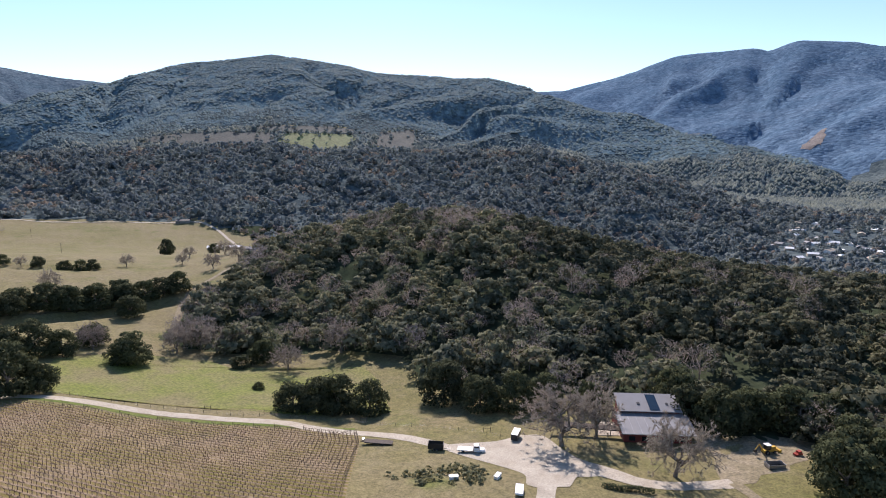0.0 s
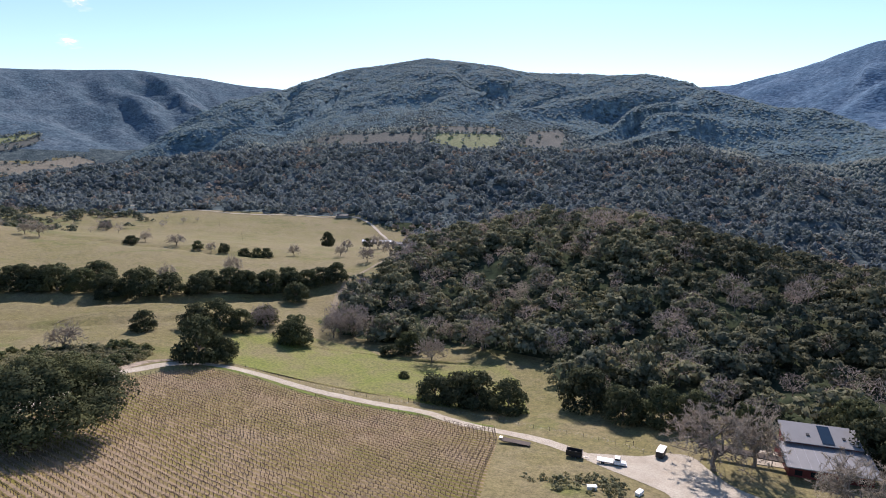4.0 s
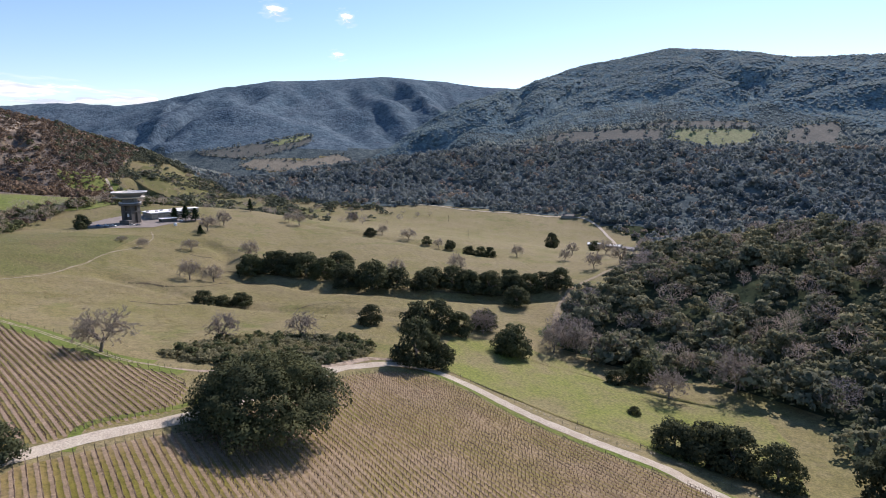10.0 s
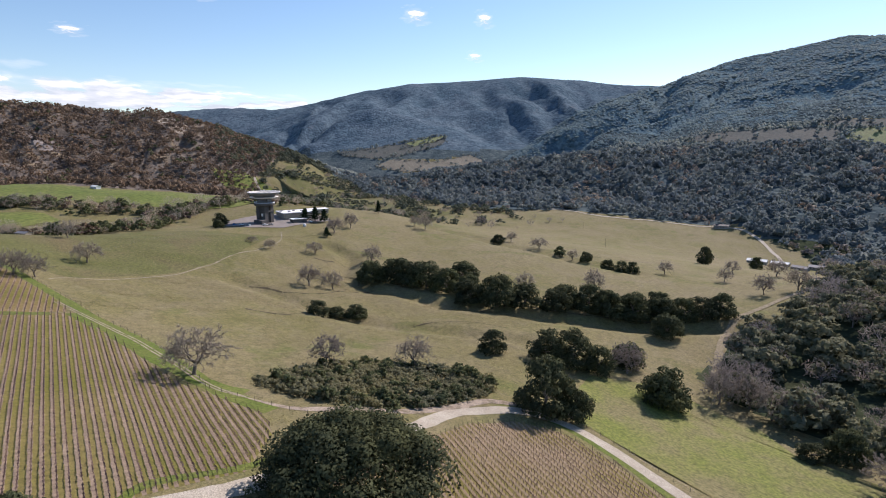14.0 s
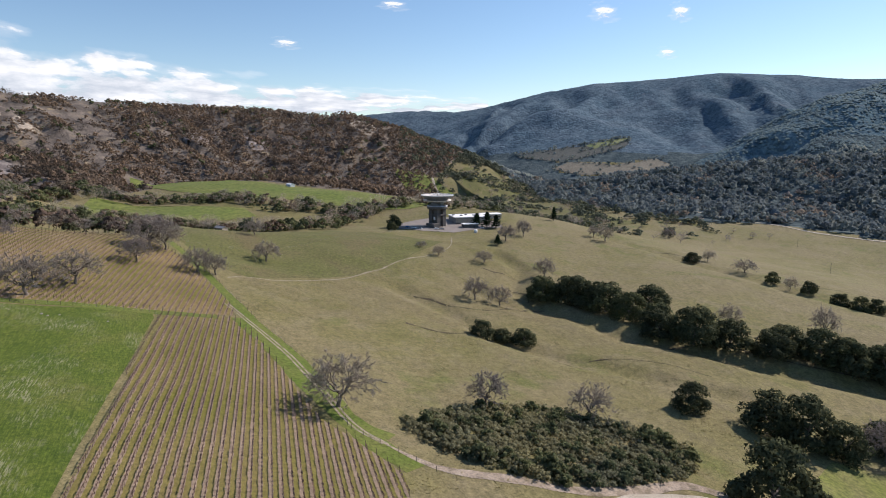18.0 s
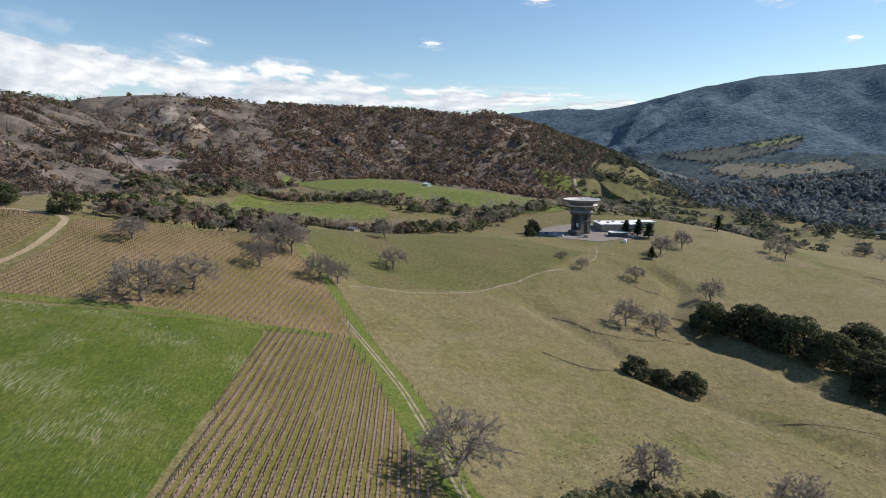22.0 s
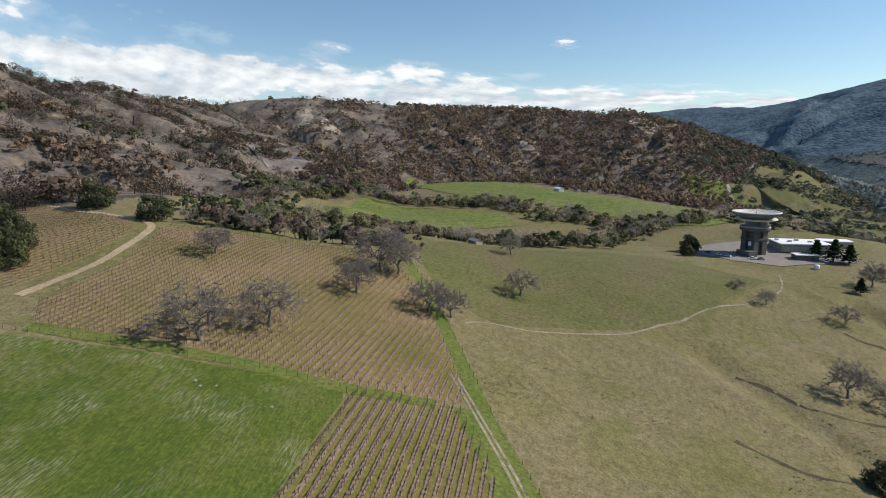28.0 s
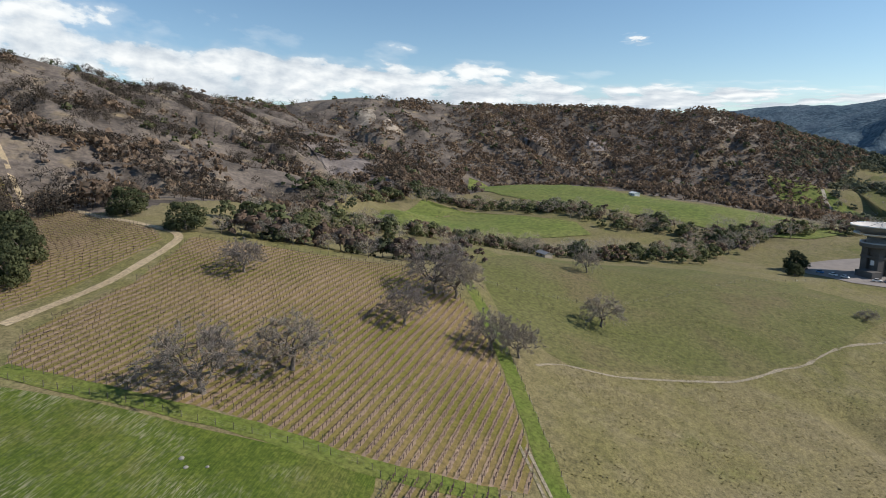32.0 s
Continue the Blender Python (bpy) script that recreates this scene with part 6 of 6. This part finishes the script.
for sy in (-0.6, 0.6):
    rod("loader_arm", hoe, (0.6, sy, 1.6), (3.3, sy, 0.8), 0.1, M_YELLOW)
wheels(hoe, [(-1.1, -0.9), (-1.1, 0.9)], 0.75, 0.5)
wheels(hoe, [(1.7, -0.8), (1.7, 0.8)], 0.5, 0.35)
skip = thing("metal_skip", 99, 157, "open dark metal skip on the grass", "skip", "", 5)
block("floor", skip, (5.2, 2.6, 0.15), (0, 0, 0.1), M_DARK)
for sy in (-1.25, 1.25):
    block("side", skip, (5.2, 0.1, 1.2), (0, sy, 0.2), M_STEEL)
for sx in (-2.55, 2.55):
    block("end_wall", skip, (0.1, 2.5, 1.2), (sx, 0, 0.2), M_STEEL)
for x, y, m, l in [(110, 164, M_REDPAINT, "red implement lying on bare earth"), (116, 163, M_REDPAINT, "red implement lying on bare earth"), (120, 169, M_BLUE, "blue covered implement by the woods")]:
    tool = thing("implement", x, y, l, "farm implement", "farm implements", 20)
    block("frame", tool, (2.6, 1.4, 0.5), (0, 0, 0.3), m)
    block("hopper", tool, (1.2, 1.2, 0.7), (0.4, 0, 0.8), m)
    block("hitch", tool, (1.2, 0.2, 0.2), (-1.6, 0, 0.4), M_DARK)


# ---- farmsteads, town and hill houses ----
def cottage(name, x, y, size, turn_by, wall, roof, label, group, lift=0.0):
    """A small pitched-roof building, all four walls and two roof slopes."""
    ob = thing(name, x, y, label, "building", group, turn_by, 0.6 - lift)
    w, d, h = size
    block("body", ob, (w, d, h + 0.6), (0, 0, 0), wall, "", 0.05)
    rise = d * 0.2
    slope = math.atan2(rise, d / 2)
    for sy in (-1, 1):
        block("roof_slope", ob, (w + 0.8, (d / 2 + 0.5) / math.cos(slope), 0.2), (0, sy * (d / 4 + 0.1), h + 0.55 + rise / 2), roof, "", 0.03, 0, -sy * slope)
    for gx in (-1, 1):
        bm = bmesh.new()
        v = [bm.verts.new(q) for q in ((gx * w / 2, -d / 2, h + 0.6), (gx * w / 2, d / 2, h + 0.6), (gx * w / 2, 0, h + 0.6 + rise), (gx * (w / 2 - 0.2), -d / 2, h + 0.6), (gx * (w / 2 - 0.2), d / 2, h + 0.6), (gx * (w / 2 - 0.2), 0, h + 0.6 + rise))]
        for f in ((0, 1, 2), (3, 5, 4), (0, 3, 4, 1), (1, 4, 5, 2), (2, 5, 3, 0)):
            bm.faces.new([v[i] for i in f])
        part("gable", bm_mesh("gable", bm, wall), ob)
    for k in range(max(1, int(w // 4))):
        block("window", ob, (1.4, 0.1, 1.2), (-w / 2 + 2 + 4 * k, -d / 2 - 0.04, 1.7), M_GLASS, "", 0)


for x, y, w, d, h, a, wall, roof, l in [
        (-322, 806, 22, 10, 3.4, 10, M_WALLTAN, M_ROOFWHITE, "white-roofed ranch shed in the valley"), (-300, 818, 20, 9, 3.2, 5, M_WALLGREY, M_ROOFWHITE, "white-roofed ranch shed in the valley"),
        (-276, 812, 18, 9, 3.0, -5, M_WALLGREY, M_ROOFGREY, "grey-roofed ranch shed in the valley"), (-262, 830, 20, 10, 3.2, 8, M_WALLTAN, M_ROOFGREY, "grey-roofed ranch house in the valley"),
        (-436, 962, 22, 10, 4.0, 15, M_WALLGREY, M_DARK, "dark-roofed farmhouse at the edge of the woods"), (-844, 191, 12, 6, 3.0, 20, M_WHITE, M_ROOFWHITE, "small white shed on the long meadow"),
        (-536, 92, 10, 5, 2.6, 30, M_WALLTAN, M_ROOFGREY, "small farm hut among creek trees")]:
    cottage("farm_building", x, y, (w, d, h), a, wall, roof, l, "farm buildings")
rng = np.random.RandomState(14)
for i in range(110):
    x, y = rng.uniform(545, 930), rng.uniform(875, 1295)
    if not inside(np.array(x), np.array(y), TOWN):
        continue
    big = i % 9 == 0
    cottage("town_house", x, y, (rng.uniform(24, 36) if big else rng.uniform(11, 18), rng.uniform(9, 14), rng.uniform(3, 4.5)), rng.uniform(0, 180), [M_WHITE, M_WALLTAN, M_WALLGREY][i % 3], [M_ROOFWHITE, M_ROOFGREY, M_ROOFWHITE, M_WALLTAN][i % 4],
            "large pale-roofed town building" if big else "small pale house in the distant town", "town houses")
for x, y in [(-960, -450), (-1005, -435), (-1180, -250)]:
    cottage("hill_house", x, y, (12, 7, 2.6), rng.uniform(0, 90), M_WALLTAN, M_ROOFGREY, "small pale house on the burnt hillside", "hill houses", 1.0)


# ---- fences, poles, rocks ----
FENCE_POST = mesh_of("fence_post", *tube([(0, 0, -0.4), (0, 0, 0.7), (0, 0, 1.45)], [0.075, 0.07, 0.065], 6), [M_POST])


def fence(line, gap, label):
    c = along(line, gap)
    ob = thing("fence", c[0][0], c[0][1], label, "fence")
    z = ground(c[:, 0], c[:, 1])
    o = np.array(ob.location)
    p = np.column_stack([c, z]) - o
    for q in p:
        part("post", FENCE_POST, ob).location = q
    for k, h in enumerate((0.4, 0.8, 1.2)):
        part("wire", mesh_of("wire", *tube(p + [0, 0, h], np.full(len(p), 0.006), 3), [M_STEEL]), ob)


fence([(-190, 128), (-204, 118), (-216, 109), (-222, 109), (-250, 109), (-280, 103), (-310, 94), (-356, 83), (-395, 72), (-424, 62), (-470, 60)], 4.5, "wire fence on wooden posts between vineyard and pasture")
fence([(-300, -24), (-301, -8), (-302, 20), (-303, 49), (-301, 59), (-290, 60)], 3.2, "wooden-post wire fence round the green field")
fence([(-172, 216), (-143, 216), (-120, 213), (-98, 210), (-77, 209), (-59, 210), (-40, 206), (-17, 198), (6, 190), (20, 182)], 5.0, "wire fence along the gravel road")
fence([(-410, 45), (-424, 60), (-440, 110), (-470, 150), (-520, 200), (-548, 250)], 7.0, "distant wire fence over the pasture crest")
for x, y in [(-93, 214.5), (-69, 213), (-30, 206), (16, 188)]:
    gate = thing("fence_brace", x, y, "wooden H-shaped fence brace beside the road", "fence brace", "fence braces", -5)
    for sx in (-1.2, 1.2):
        block("post", gate, (0.16, 0.16, 2.0), (sx, 0, -0.2), M_TIMBER, "", 0.02)
    block("rail", gate, (2.4, 0.12, 0.12), (0, 0, 1.2), M_TIMBER, "", 0.02)
for x, y in [(-563, 780), (-430, 640), (-700, 700)]:
    pole = thing("power_pole", x, y, "wooden power pole standing in the pasture", "pole", "power poles")
    rod("shaft", pole, (0, 0, -0.5), (0, 0, 11), 0.16, M_TIMBER, 7)
    block("crossarm", pole, (2.2, 0.14, 0.14), (0, 0, 10), M_TIMBER, "", 0.02)
rng = np.random.RandomState(3)
for i, (x, y, s) in enumerate([(-291, 27, 0.5), (-289, 29, 0.45), (-290.5, 32, 0.35), (-286, 46, 0.4)]):
    bm = bmesh.new()
    bmesh.ops.create_icosphere(bm, subdivisions=2, radius=s)
    for v in bm.verts:
        v.co *= 1 + 0.25 * noise.noise(v.co * 2 + Vector((i, 0, 0)))
        v.co.z *= 0.6
    ob = new("rock", bm_mesh("rock", bm, M_ROCK))
    ob.location = (x, y, float(ground(x, y)) + 0.25 * s)
    tagged(ob, "pale weathered rock lying in green grass", "rock", "field rocks")
p = scatter(np.random.RandomState(6), 60, (-26, 120, 24, 170), lambda x, y: inside(x, y, [(-16, 152), (2, 160), (12, 158), (14, 148), (0, 144), (-12, 146)]))
wood_of("garden_shrubs", p, [tuft(s, 5, 90, 0.16, 0.9, 0.0) for s in (81, 82)], (1.0, 2.0), M_SHRUB, "grey-green shrubs of a weedy garden plot", 0.1)
hedge = tagged(new("hedge", mesh_of("hedge", *soup(leaves(np.random.RandomState(9), [(k * 1.2, math.sin(k) * 0.3, 0.6, 1.1) for k in range(-5, 6)], 1400, 0.22)), [M_OAKLEAF])), "low dark green rounded hedge beside the drive", "hedge")
hedge.location, hedge.rotation_euler = (51, 143.5, float(ground(51, 143.5))), (0, 0, -0.15)


# ---- clouds: a far backdrop beyond the hills ----
def cloud_bank(start, end, low, high, reach, label, material, spread):
    """A stretch of cloud between two headings and two heights above the horizon, in degrees."""
    a = np.radians(np.linspace(start, end, 40))
    co = [(-110 - reach * math.sin(q), 70 + reach * math.cos(q), 100 + reach * math.tan(radians(h))) for k in (0, 1) for q, h in zip(a, np.linspace(low if k == 0 else high[0], low if k == 0 else high[1], 40))]
    i = np.arange(39)
    me = mesh_of("backdrop", np.array(co), np.stack([i, i + 1, i + 41, i + 40], -1), [material])
    layer = me.uv_layers.new(name="UVMap")
    for loop in me.loops:
        k = loop.vertex_index
        layer.data[loop.index].uv = (k % 40 / 39 * spread, k // 40)
    ob = tagged(new("backdrop", me), label, "cloud", kind="structure")
    ob.visible_shadow = False


cloud_bank(62, 152, 3.2, (5.0, 17.0), 4640, "long white cumulus bank above the burnt ridge", M_CLOUD, 8.0)
for az, el, w, h in [(51.4, 12.0, 2.6, 1.5), (44.9, 11.6, 1.8, 1.4), (45.8, 8.3, 1.6, 0.9), (81.0, 9.4, 2.4, 0.9), (71.0, 13.0, 2.8, 0.9)]:
    cloud_bank(az - w, az + w, el - h, (el + h, el + h), 4560, "small white cloud in the blue sky", M_PUFF, 1.0)
